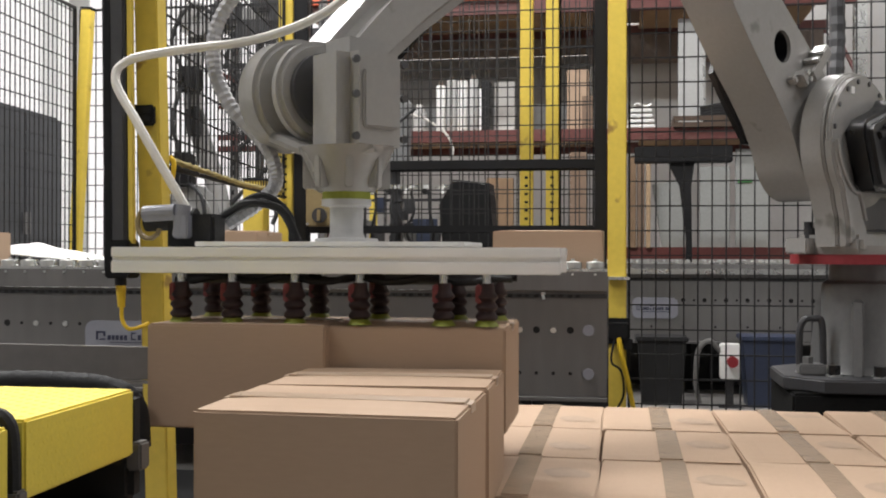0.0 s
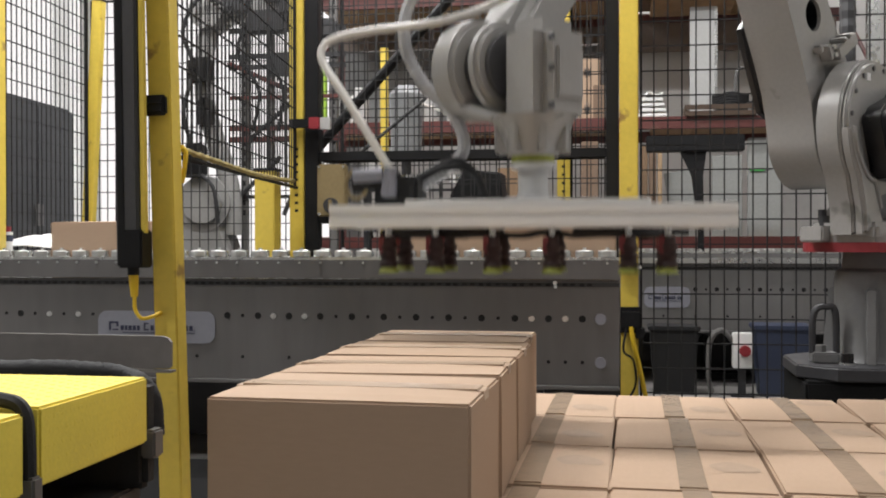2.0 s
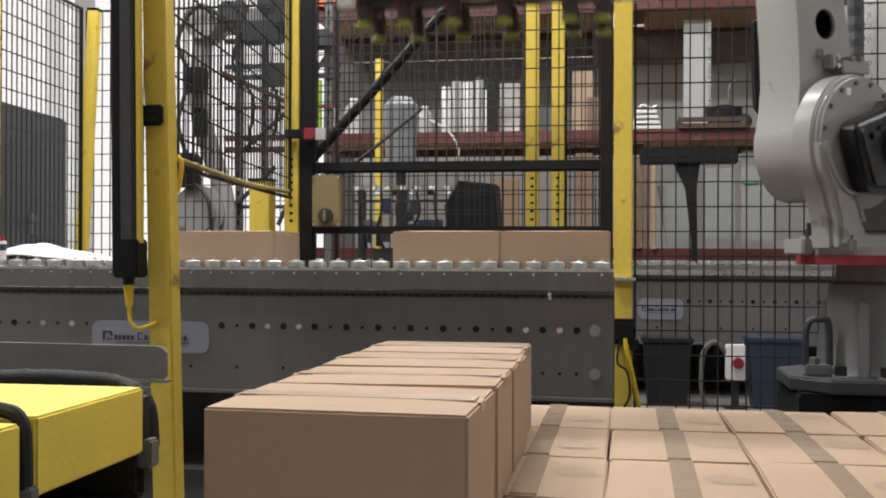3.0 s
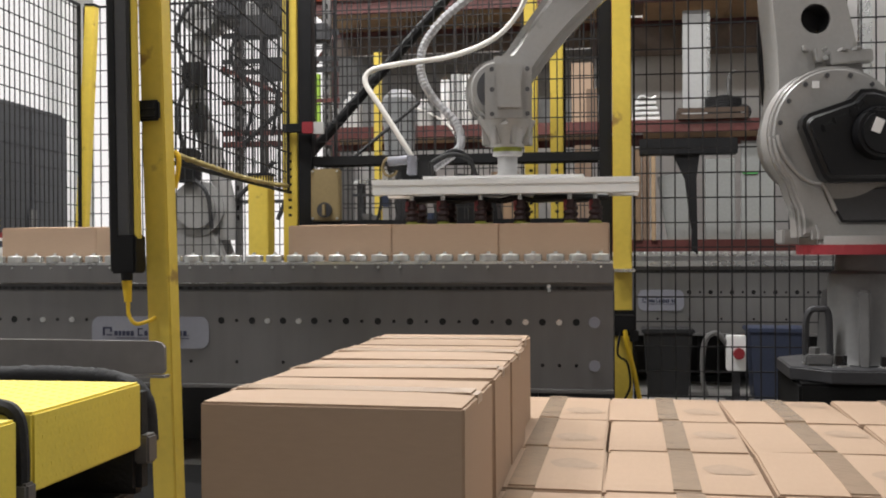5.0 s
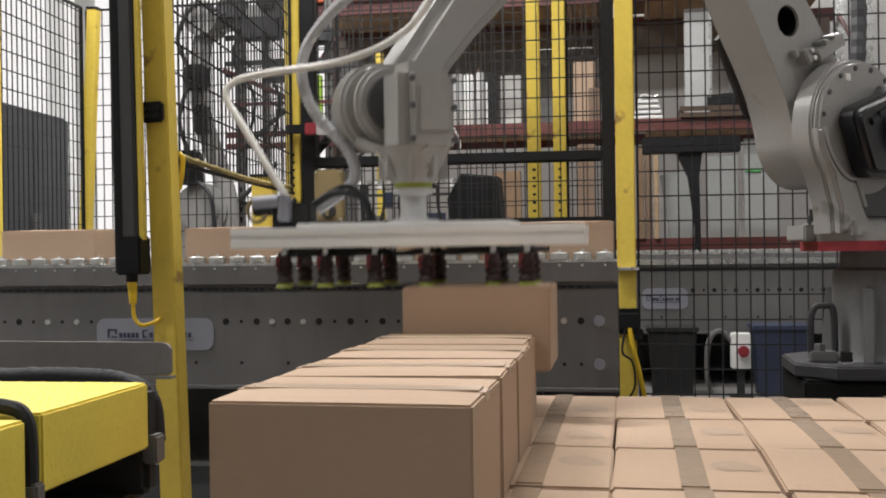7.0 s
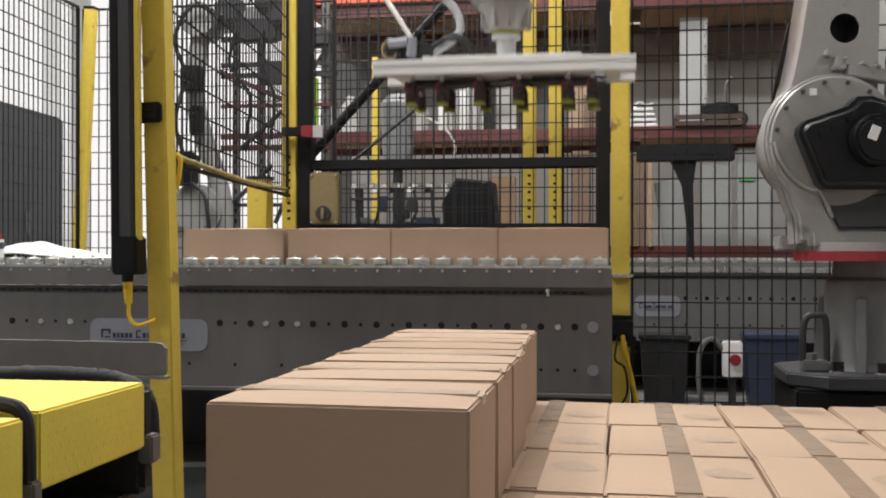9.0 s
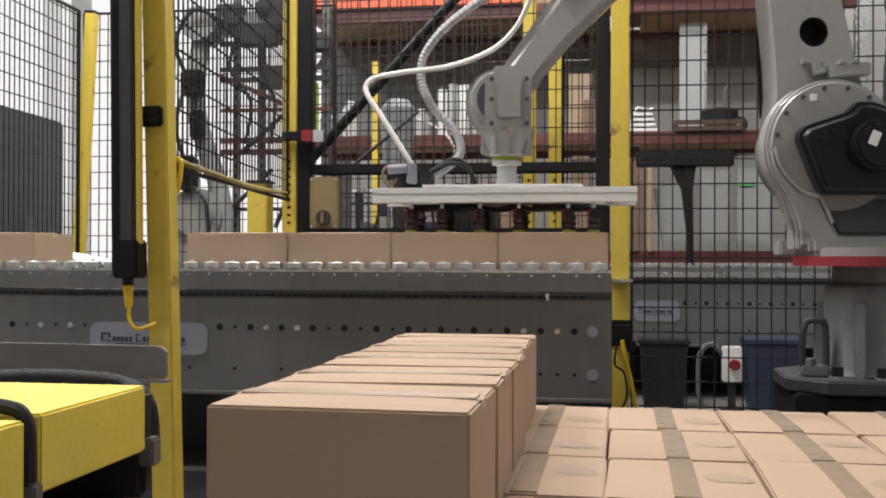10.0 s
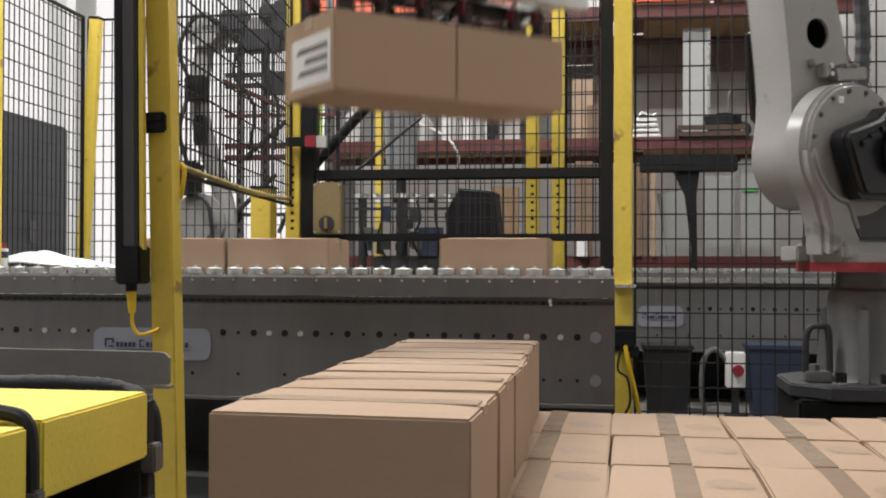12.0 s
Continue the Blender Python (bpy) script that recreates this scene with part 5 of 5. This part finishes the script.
def second_machine():
    """A parked grey handling machine and its dark lattice tower beyond the side fence."""
    ob = thing("parked_machine", "grey handling robot with black motors and a curved arm", "machine", pose(-2.5, 6.25, 0))
    bm = bmesh.new()
    bm_cyl(bm, (0.0, -0.08, 1.07), (0.0, 0.14, 1.07), 0.165, seg=32)
    bm_cyl(bm, (0.0, -0.11, 1.07), (0.0, -0.08, 1.07), 0.12, seg=28)
    part("joint", bm, M_PARKED, ob, smooth=True)
    bm = bmesh.new()
    extrude_outline(bm, [(-0.24, 0.0), (0.24, 0.0), (0.18, 0.75), (0.10, 1.0), (-0.14, 1.0), (-0.19, 0.75)], -0.07, 0.14, bevel=0.03)
    part("column", bm, M_PARKED, ob, smooth=True)
    bm = bmesh.new()
    bm_tube(bm, curve_pts([(0.16, 0.0, 0.88), (0.155, 0.0, 1.08), (0.11, 0.0, 1.28), (0.04, 0.0, 1.48), (-0.02, 0.0, 1.70), (-0.02, 0.0, 1.95), (0.01, 0.0, 2.15)], 10), 0.058, seg=16)
    part("lower_arm", bm, M_PARKED, ob, "pale grey curved arm", smooth=True)
    bm = bmesh.new()
    bm_cyl(bm, (0.02, -0.10, 2.22), (0.02, 0.12, 2.22), 0.105, seg=24)
    bm_box(bm, 0.0, 0.50, -0.04, 0.10, 2.16, 2.30, bevel=0.03)
    part("upper_arm", bm, M_PARKED, ob, smooth=True)
    for dims in ((-0.065, 0.065, -0.16, -0.06, 1.78, 1.935), (-0.095, 0.025, -0.17, -0.06, 1.22, 1.42), (-0.02, 0.06, -0.13, -0.05, 1.52, 1.70)):
        bm = bmesh.new()
        bm_box(bm, *dims, bevel=0.015)
        part("motor", bm, M_MOTOR, ob, "black motor")
    for cs, r in ((((-0.06, -0.1, 1.93), (-0.10, -0.14, 2.10), (0.02, -0.16, 2.28), (0.20, -0.14, 2.22)), 0.012),
                  (((-0.05, -0.14, 1.42), (-0.08, -0.18, 1.6), (-0.04, -0.16, 1.8)), 0.012),
                  (((0.0, -0.14, 1.25), (0.10, -0.17, 1.15), (0.12, -0.15, 0.95)), 0.012)):
        bm = bmesh.new()
        bm_tube(bm, curve_pts(cs, 12), r, ridged=0.12)
        part("cable", bm, M_STEEL_DARK, ob)
    tw = thing("lattice_tower", "dark steel lattice tower with red cross rails", "steel frame", pose(-2.05, 6.3, 0))
    for x in (-0.26, -0.10, 0.10, 0.30):
        up = box_part("upright", (x, x + 0.04, 0, 0.035, 0, 2.6), M_STEEL, tw)
        for k in range(22):
            box_part("slot", (x + 0.012, x + 0.028, -0.0015, 0.004, 1.0 + 0.06 * k, 1.03 + 0.06 * k), M_HOLE, up)
    for z, h, m_ in ((1.10, 0.022, M_STEEL_DARK), (1.44, 0.035, M_RACK), (1.51, 0.035, M_RACK), (1.70, 0.022, M_RACK), (1.88, 0.030, M_STEEL_DARK), (1.945, 0.030, M_STEEL_DARK), (2.10, 0.03, M_STEEL_DARK)):
        box_part("rail", (-0.33, 0.40, -0.014, -0.002, z, z + h), m_, tw)
    for a, b in (((-0.33, 1.92), (0.16, 1.70)), ((0.02, 1.0), (0.20, 1.42)), ((-0.20, 1.45), (0.12, 1.72)), ((-0.25, 1.12), (0.0, 1.35)), ((0.10, 1.05), (0.30, 1.30))):
        bm = bmesh.new()
        bm_cyl(bm, (a[0], -0.03, a[1]), (b[0], -0.03, b[1]), 0.014, seg=6)
        part("diagonal", bm, M_RACK if a[0] < -0.3 else M_STEEL_DARK, tw)
    # drive gear hung high in the tower
    for dims in ((-0.34, -0.16, -0.12, -0.02, 2.20, 2.34), (-0.20, 0.06, -0.10, -0.02, 2.08, 2.24), (0.02, 0.22, -0.14, -0.02, 2.18, 2.40), (0.18, 0.36, -0.10, -0.02, 2.04, 2.16), (-0.08, 0.04, -0.15, -0.06, 2.26, 2.36)):
        bm = bmesh.new()
        bm_box(bm, *dims, bevel=0.02)
        part("drive_box", bm, M_STEEL_DARK, tw, "dark drive housing")
    for k in range(3):
        bm = bmesh.new()
        bm_tube(bm, curve_pts([(-0.2 + 0.17 * k, -0.10, 2.15), (-0.24 + 0.19 * k, -0.10, 1.95), (-0.12 + 0.15 * k, -0.08, 1.75), (-0.16 + 0.16 * k, -0.06, 1.5)]), 0.010)
        part("cable", bm, M_RUBBER, tw)
    box_part("box", (-0.05, 0.12, -0.07, -0.013, 1.83, 1.97), M_STEEL_DARK, tw, bevel=0.006)


second_machine()

gc = thing("steel_cabinet", "charcoal grey steel cabinet behind the mesh fence", "cabinet", pose(-3.99, 6.85, 0, 0, 0, 94.6))
box_part("body", (-0.56, 0.56, 0.0, 0.46, 0.0, 1.81), M_CABINET, gc, bevel=0.008)
for x0, x1 in ((-0.555, -0.004), (0.004, 0.555)):
    dr = box_part("cabinet_door", (x0, x1, -0.024, -0.001, 0.06, 1.79), M_CABINET, gc, bevel=0.006)
    hx = -0.03 if x1 < 0.1 else 0.03
    box_part("handle", (hx - 0.008, hx + 0.008, -0.046, -0.0245, 0.95, 1.10), M_STEEL, dr, bevel=0.003)
stock("white_pillar", (-4.55, 8.3, 0, 0.16, 0.16, 3.6), M_WHITE, "white painted steel pillar by the doorway", "pillar")


def packing_table():
    tb = thing("packing_table", "grey table behind the conveyor", "table", pose(-2.8, 4.9, 0))
    box_part("top", (-0.55, 0.5, -0.22, 0.24, 0.755, 0.785), M_STEEL, tb, bevel=0.004)
    for x in (-0.5, 0.42):
        for y in (-0.18, 0.16):
            box_part("leg", (x, x + 0.04, y, y + 0.04, 0, 0.755), M_STEEL_DARK, tb)
    bm = bmesh.new()
    bmesh.ops.create_grid(bm, x_segments=26, y_segments=12, size=0.5)
    for v in bm.verts:
        x, y = v.co.x, v.co.y
        n = noise.noise(Vector((x * 5, y * 4, 3)))
        v.co = (x * 0.80 - 0.02, y * 0.40, 0.795 + max(0, 0.075 * min(1, 1.05 - abs(x - 0.02) * 2.1) + 0.02 * n) * (1 - (2 * y) ** 4 * 0.6))
    bmesh.ops.solidify(bm, geom=bm.faces, thickness=0.006)
    sh = part("plastic_sheet", bm, M_WHITE, smooth=True)
    sh.matrix_basis = pose(-2.8, 4.9, 0)
    tagged(sh, "crumpled white plastic sheet lying on the table", "plastic sheet")
    bt = thing("spray_bottle", "white bottle with red cap and blue band", "bottle", pose(-2.87, 4.685, 0.786))
    bm = bmesh.new()
    bm_cyl(bm, (0, 0, 0), (0, 0, 0.10), 0.028, seg=16)
    part("body", bm, M_WHITE, bt, smooth=True)
    bm = bmesh.new()
    bm_cyl(bm, (0, 0, 0.055), (0, 0, 0.085), 0.0285, seg=16)
    part("band", bm, M_BLUE, bt)
    bm = bmesh.new()
    bm_cyl(bm, (0, 0, 0.10), (0, 0, 0.125), 0.02, seg=12)
    part("cap", bm, M_RED, bt)


packing_table()


# ---- floor things behind the right-hand fence ----
def bin_(x, y, w, h, material, label):
    ob = thing("waste_bin", label, "bin", pose(x, y, 0.0), "floor bins")
    bm = bmesh.new()
    vs = bm_box(bm, -w / 2, w / 2, -w / 2.4, w / 2.4, 0.002, h, bevel=0.0)
    for v in vs:
        if v.co.z < 0.1:
            v.co.x *= 0.82
            v.co.y *= 0.82
    part("body", bm, material, ob)
    box_part("rim", (-w / 2 - 0.012, w / 2 + 0.012, -w / 2.4 - 0.012, w / 2.4 + 0.012, h, h + 0.025), material, ob, bevel=0.005)


bin_(0.255, 6.15, 0.26, 0.35, M_RUBBER, "black plastic bin on the floor")
bin_(0.83, 6.15, 0.29, 0.36, M_BLUE, "navy blue plastic bin on the floor")


def isolator():
    ob = thing("isolator_switch", "white isolator box with a red rotary knob on a stand", "switch box", pose(0.615, 6.05, 0))
    box_part("box", (-0.052, 0.052, -0.04, 0.04, 0.155, 0.345), M_WHITE, ob, bevel=0.006)
    bm = bmesh.new()
    bm_cyl(bm, (0.01, -0.04, 0.25), (0.01, -0.07, 0.25), 0.030, seg=18)
    part("knob", bm, M_RED, ob, "red rotary knob")
    box_part("stand", (-0.02, 0.02, 0.0, 0.03, 0, 0.155), M_STEEL_DARK, ob)
    box_part("foot", (-0.06, 0.06, -0.04, 0.06, 0.001, 0.01), M_STEEL_DARK, ob)
    bm = bmesh.new()
    bm_tube(bm, curve_pts([(-0.05, -0.02, 0.30), (-0.11, -0.03, 0.36), (-0.17, -0.03, 0.30), (-0.18, -0.03, 0.12), (-0.16, -0.02, 0.02)]), 0.014)
    part("conduit", bm, M_STEEL, ob)


isolator()


def post_sensor():
    ob = thing("photo_sensor", "black photo sensor with a yellow cable on the post", "sensor", pose(0.0135, 4.652, 0))
    box_part("head", (-0.036, 0.044, -0.044, 0.008, 0.472, 0.541), M_BLACK, ob, bevel=0.004)
    box_part("arm", (-0.046, 0.050, -0.025, 0.008, 0.722, 0.735), M_GALV, ob)
    box_part("tail", (0.025, 0.063, -0.038, 0.0, 0.428, 0.476), M_BLACK, ob, bevel=0.004)
    bm = bmesh.new()
    bm_tube(bm, curve_pts([(0.006, -0.038, 0.48), (0.015, -0.044, 0.415), (0.040, -0.044, 0.315), (0.065, -0.044, 0.19), (0.085, -0.038, 0.08), (0.10, -0.038, 0.012)]), 0.0105)
    part("cable", bm, M_CABLE, ob)
    bm = bmesh.new()
    bm_tube(bm, curve_pts([(-0.012, -0.038, 0.48), (-0.025, -0.044, 0.38), (0.015, -0.044, 0.34), (0.025, -0.038, 0.24), (-0.012, -0.038, 0.165)]), 0.005)
    part("lead", bm, M_RUBBER, ob)
    box_part("clamp", (-0.044, 0.048, 0.0045, 0.0075, 0.45, 0.56), M_BLACK, ob)


post_sensor()

# loose cables under the conveyor
cab = thing("loose_cables", "white and black loose cables under the conveyor", "cable", pose(-1.05, 3.2, 0))
for nm, m_, pts, r in (("white_cable", M_HOSE, [(-0.2, 0.3, 0.30), (-0.1, 0.1, 0.17), (0.05, 0.05, 0.16), (0.3, 0.05, 0.17), (0.38, 0.1, 0.01)], 0.007),
                       ("white_cable", M_HOSE, [(-0.1, 0.1, 0.06), (0.0, 0.02, 0.08), (0.15, 0.0, 0.075), (0.3, 0.05, 0.09), (0.36, 0.1, 0.02)], 0.006),
                       ("black_cable", M_RUBBER, [(-0.1, 0.2, 0.16), (0.0, 0.1, 0.10), (0.1, 0.05, 0.13), (0.2, 0.1, 0.06), (0.3, 0.15, 0.01)], 0.014)):
    bm = bmesh.new()
    bm_tube(bm, curve_pts(pts), r)
    part(nm, bm, m_, cab)
# black sheet added over the floor, standing for the shade under the conveyor
box_part("shade_sheet", (-0.85, 0.38, -0.35, 0.62, 0.001, 0.03), M_MATT_BLACK, cab)
box_part("red_foot_rail", (-0.1, 0.3, -0.1, -0.06, 0.001, 0.05), M_RED, cab)


# ---- movement ----
# the gripper: seconds, x, y of its front beam, height, turn
# setting the first carton down and swinging over
SET_DOWN_ROWS = [
    (0.0, -0.593, 2.224, 0.823, 0), (0.2, -0.594, 2.227, 0.813, 0), (0.3, -0.598, 2.225, 0.850, 0), (0.4, -0.598, 2.225, 0.922, 0), (0.5, -0.597, 2.222, 1.000, 0),
    (0.6, -0.598, 2.220, 1.081, 0), (0.7, -0.600, 2.225, 1.148, 0), (0.8, -0.600, 2.226, 1.168, 0), (0.9, -0.590, 2.235, 1.172, 0), (1.0, -0.535, 2.276, 1.182, 0),
    (1.1, -0.377, 2.440, 1.188, 0), (1.2, -0.217, 2.575, 1.159, 0), (1.3, -0.160, 2.631, 1.091, 0)]
# the second carton, and up again
SECOND_ROWS = [
    (1.4, -0.166, 2.640, 1.011, 0), (1.5, -0.189, 2.608, 0.919, 0), (1.6, -0.208, 2.572, 0.849, 0), (1.7, -0.220, 2.558, 0.806, 0), (1.8, -0.224, 2.562, 0.799, 0),
    (1.9, -0.228, 2.566, 0.825, 0), (2.0, -0.230, 2.580, 0.900, 0), (2.1, -0.231, 2.583, 0.987, 0), (2.2, -0.231, 2.588, 1.064, 0), (2.3, -0.231, 2.596, 1.142, 0),
    (2.4, -0.230, 2.600, 1.221, 0), (2.5, -0.230, 2.600, 1.286, 0), (2.6, -0.230, 2.600, 1.316, 0), (2.7, -0.232, 2.602, 1.335, 0), (2.8, -0.262, 2.623, 1.350, 0)]
# back over the conveyor for one carton
RETURN_ROWS = [
    (2.9, -0.325, 2.730, 1.425, 0), (3.0, -0.380, 2.98, 1.625, 0), (3.2, -0.420, 3.50, 1.86, 0), (3.5, -0.420, 3.88, 1.92, 0), (4.0, -0.420, 3.945, 1.78, 0),
    (4.4, -0.420, 3.945, 1.40, 0), (4.6, -0.420, 3.94, 1.20, 0), (4.8, -0.420, 3.935, 1.070, 0), (5.1, -0.416, 3.935, 1.063, 0), (5.2, -0.415, 3.935, 1.103, 0),
    (5.3, -0.416, 3.94, 1.176, 0), (5.4, -0.417, 3.945, 1.258, 0)]
# lifting it and setting it on the row
LIFT_ROWS = [
    (5.5, -0.416, 3.946, 1.332, 0), (5.6, -0.416, 3.948, 1.409, 0), (5.7, -0.415, 3.948, 1.491, 0), (5.8, -0.414, 3.945, 1.558, 0), (6.0, -0.418, 3.948, 1.579, 0),
    (6.1, -0.430, 3.940, 1.634, 0), (6.2, -0.445, 3.945, 1.80, 0), (6.3, -0.46, 3.93, 1.95, 0), (6.4, -0.49, 3.78, 1.93, 0), (6.5, -0.56, 3.53, 1.70, 0),
    (6.6, -0.580, 3.293, 1.427, 0), (6.7, -0.555, 3.075, 1.190, 0), (6.8, -0.545, 2.965, 1.047, 0), (6.9, -0.562, 2.905, 0.950, 0), (7.0, -0.588, 2.870, 0.862, 0)]
# release, and back to the conveyor
BACK_ROWS = [
    (7.2, -0.599, 2.829, 0.792, 0), (7.4, -0.60, 2.83, 0.785, 0), (7.6, -0.60, 2.84, 0.93, 0), (7.9, -0.58, 2.92, 1.35, 0), (8.2, -0.48, 3.45, 1.80, 0),
    (8.5, -0.42, 3.92, 1.85, 0), (8.8, -0.420, 3.97, 1.683, 0), (8.9, -0.423, 3.97, 1.605, 0), (9.0, -0.423, 3.965, 1.520, 0), (9.1, -0.422, 3.965, 1.428, 0),
    (9.2, -0.422, 3.960, 1.326, 0), (9.3, -0.422, 3.960, 1.235, 0)]
# taking a pair and swinging out
PAIR_ROWS = [
    (9.4, -0.420, 3.955, 1.142, 0), (9.5, -0.419, 3.955, 1.075, 0), (9.8, -0.419, 3.950, 1.061, 0), (10.3, -0.419, 3.940, 1.054, 0), (10.45, -0.419, 3.940, 1.062, 0),
    (10.5, -0.419, 3.940, 1.079, 0), (10.6, -0.418, 3.945, 1.149, 0), (10.8, -0.420, 3.955, 1.320, 0), (11.0, -0.422, 3.960, 1.490, 0), (11.2, -0.422, 3.963, 1.564, 0),
    (11.4, -0.422, 3.963, 1.615, 0), (11.5, -0.424, 3.963, 1.76, 0), (11.6, -0.43, 3.96, 1.98, 0), (11.7, -0.45, 3.93, 2.04, 0), (11.8, -0.51, 3.72, 1.95, 4),
    (11.9, -0.56, 3.40, 1.83, 21), (12.0, -0.57, 3.07, 1.66, 42)]
GRIP_ROWS = SET_DOWN_ROWS + SECOND_ROWS + RETURN_ROWS + LIFT_ROWS + BACK_ROWS + PAIR_ROWS
FRONT = 0.16


def grip_at(t):
    """The gripper's middle and turn at a time, on a smooth line through its rows."""
    rows = GRIP_ROWS
    i = max(k for k in range(len(rows) - 1) if rows[k][0] <= t + 1e-6 or k == 0)
    a, b = rows[i], rows[i + 1]
    p, n = rows[max(i - 1, 0)], rows[min(i + 2, len(rows) - 1)]
    h = b[0] - a[0]
    u = (t - a[0]) / h
    out = []
    for k in (1, 2, 3, 4):
        ma = (b[k] - p[k]) / max(b[0] - p[0], 1e-6) * h if i else b[k] - a[k]
        mb = (n[k] - a[k]) / max(n[0] - a[0], 1e-6) * h
        out.append((2 * u ** 3 - 3 * u * u + 1) * a[k] + (u ** 3 - 2 * u * u + u) * ma + (3 * u * u - 2 * u ** 3) * b[k] + (u ** 3 - u * u) * mb)
    return out[0], out[1] + FRONT, out[2], out[3]


def arm_poses(t):
    """The poses of turret, arms, wrist and gripper in the robot's space."""
    gx, gy, gz, yaw = grip_at(t)
    x, y = gx - BASE[0], gy - BASE[1]
    phi = math.atan2(y, x)
    reach, rise = math.hypot(x, y) - SHOULDER_R, gz + PIVOT - SHOULDER_Z
    dist = min(math.hypot(reach, rise), ARM1 + ARM2 - 0.01)
    up = math.atan2(rise, reach) + math.acos((ARM1 ** 2 + dist ** 2 - ARM2 ** 2) / (2 * ARM1 * dist))
    ex, ez = SHOULDER_R + ARM1 * math.cos(up), SHOULDER_Z + ARM1 * math.sin(up)
    down = math.atan2(ez - gz - PIVOT, reach + SHOULDER_R - ex)
    turn = Matrix.Rotation(phi, 4, "Z")
    return (turn,
            turn @ pose(SHOULDER_R, 0, SHOULDER_Z, 0, 90 - math.degrees(up), 0),
            turn @ pose(ex, 0, ez, 0, math.degrees(down), 0),
            pose(x, y, gz + PIVOT) @ Matrix.Rotation(phi % math.tau - WRIST_ZERO, 4, "Z"),
            pose(x, y, gz, 0, 0, yaw))


WRIST_ZERO = radians(183)
DROP = 0.14


def held(t, dx):
    """Where a carton hangs under the gripper, in the hall's space."""
    gx, gy, gz, yaw = grip_at(t)
    return pose(gx, gy, gz - DROP - CH, 0, 0, yaw) @ pose(dx, 0, 0)


def on_belt(edge):
    return pose(edge - CL / 2, 3.93 + CW / 2, 0.691)


def motions():
    times = [k / 10 for k in range(121)]
    tracks = [[], [], [], [], []]
    for t in times:
        for tr, m in zip(tracks, arm_poses(t)):
            tr.append((t, m))
    for ob, tr in zip((TURRET, LOWER, FORE, WRIST, GRIP), tracks):
        walk(ob, tr)
    home = Z_LAYER + 0.002
    walk(SET_DOWN, [(0.0, pose(STACK_X[2], STACK_Y[2], home + 0.085)), (0.1, pose(STACK_X[2], STACK_Y[2], home + 0.045)), (0.2, pose(STACK_X[2], STACK_Y[2], home)),
                    (0.3, pose(STACK_X[2], STACK_Y[2], home)), (12.0, pose(STACK_X[2], STACK_Y[2], home))])
    rest = pose(STACK_X[3], STACK_Y[3], home)
    walk(CARRIED, [(t, held(t, -0.205)) for t in times if t <= 1.8] + [(1.9, rest), (2.0, rest), (12.0, rest)])
    rest = pose(STACK_X[4], STACK_Y[4], home)
    walk(QUEUE[0], [(t, on_belt(-0.038)) for t in (0.0, 5.0)] + [(t, held(t, 0.195)) for t in times if 5.1 <= t <= 7.3] + [(7.4, rest), (7.5, rest), (12.0, rest)])
    second = [(0.0, -1.33), (0.8, -0.97), (1.2, -0.793), (1.4, -0.704), (1.6, -0.605), (1.8, -0.52), (2.0, -0.450), (2.1, -0.436), (2.3, -0.434), (5.3, -0.434), (5.4, -0.425), (5.5, -0.402), (5.6, -0.347), (5.8, -0.252),
              (6.0, -0.158), (6.2, -0.069), (6.3, -0.041), (6.5, -0.036)]
    third = [(0.0, -2.52), (0.8, -2.215), (1.2, -2.062), (1.6, -1.947), (2.0, -1.82), (2.5, -1.515), (2.8, -1.390), (3.0, -1.285), (3.2, -1.196), (3.6, -1.02), (4.0, -0.86), (4.2, -0.832), (4.6, -0.830)]
    third += [(t, e - 0.397) for t, e in second[9:]]
    grab = [t for t in times if 10.5 <= t]
    walk(QUEUE[1], [(t, on_belt(e)) for t, e in second] + [(10.4, on_belt(-0.034))] + [(t, held(t, 0.187)) for t in grab])
    walk(QUEUE[2], [(t, on_belt(e)) for t, e in third] + [(10.4, on_belt(-0.433))] + [(t, held(t, -0.213)) for t in grab])
    fourth = [(0.0, -3.9), (3.0, -2.70), (4.8, -2.03), (5.2, -1.975), (5.5, -1.93), (5.8, -1.855), (6.0, -1.762), (6.2, -1.61), (6.5, -1.45), (6.8, -1.333), (7.4, -1.09), (7.9, -0.87), (8.1, -0.835), (8.4, -0.830),
              (10.6, -0.828), (10.8, -0.80), (11.0, -0.722), (11.2, -0.614), (11.3, -0.553), (11.6, -0.43), (11.7, -0.396), (11.8, -0.365), (11.9, -0.319), (12.0, -0.262)]
    fifth = [(0.0, -4.6), (5.0, -2.95), (6.0, -2.47), (6.5, -2.241), (7.2, -1.935), (8.0, -1.61), (8.8, -1.296), (9.0, -1.243), (9.2, -1.232), (10.5, -1.230), (10.8, -1.19), (11.0, -1.16), (11.2, -1.152), (11.75, -1.150), (11.9, -1.105), (12.0, -1.082)]
    sixth = [(0.0, -6.2), (8.0, -3.05), (10.0, -2.258), (10.5, -2.05), (11.3, -1.85), (11.7, -1.66), (12.0, -1.487)]
    for ob, rows in zip(QUEUE[3:], (fourth, fifth, sixth)):
        walk(ob, [(t, on_belt(e)) for t, e in rows])


motions()
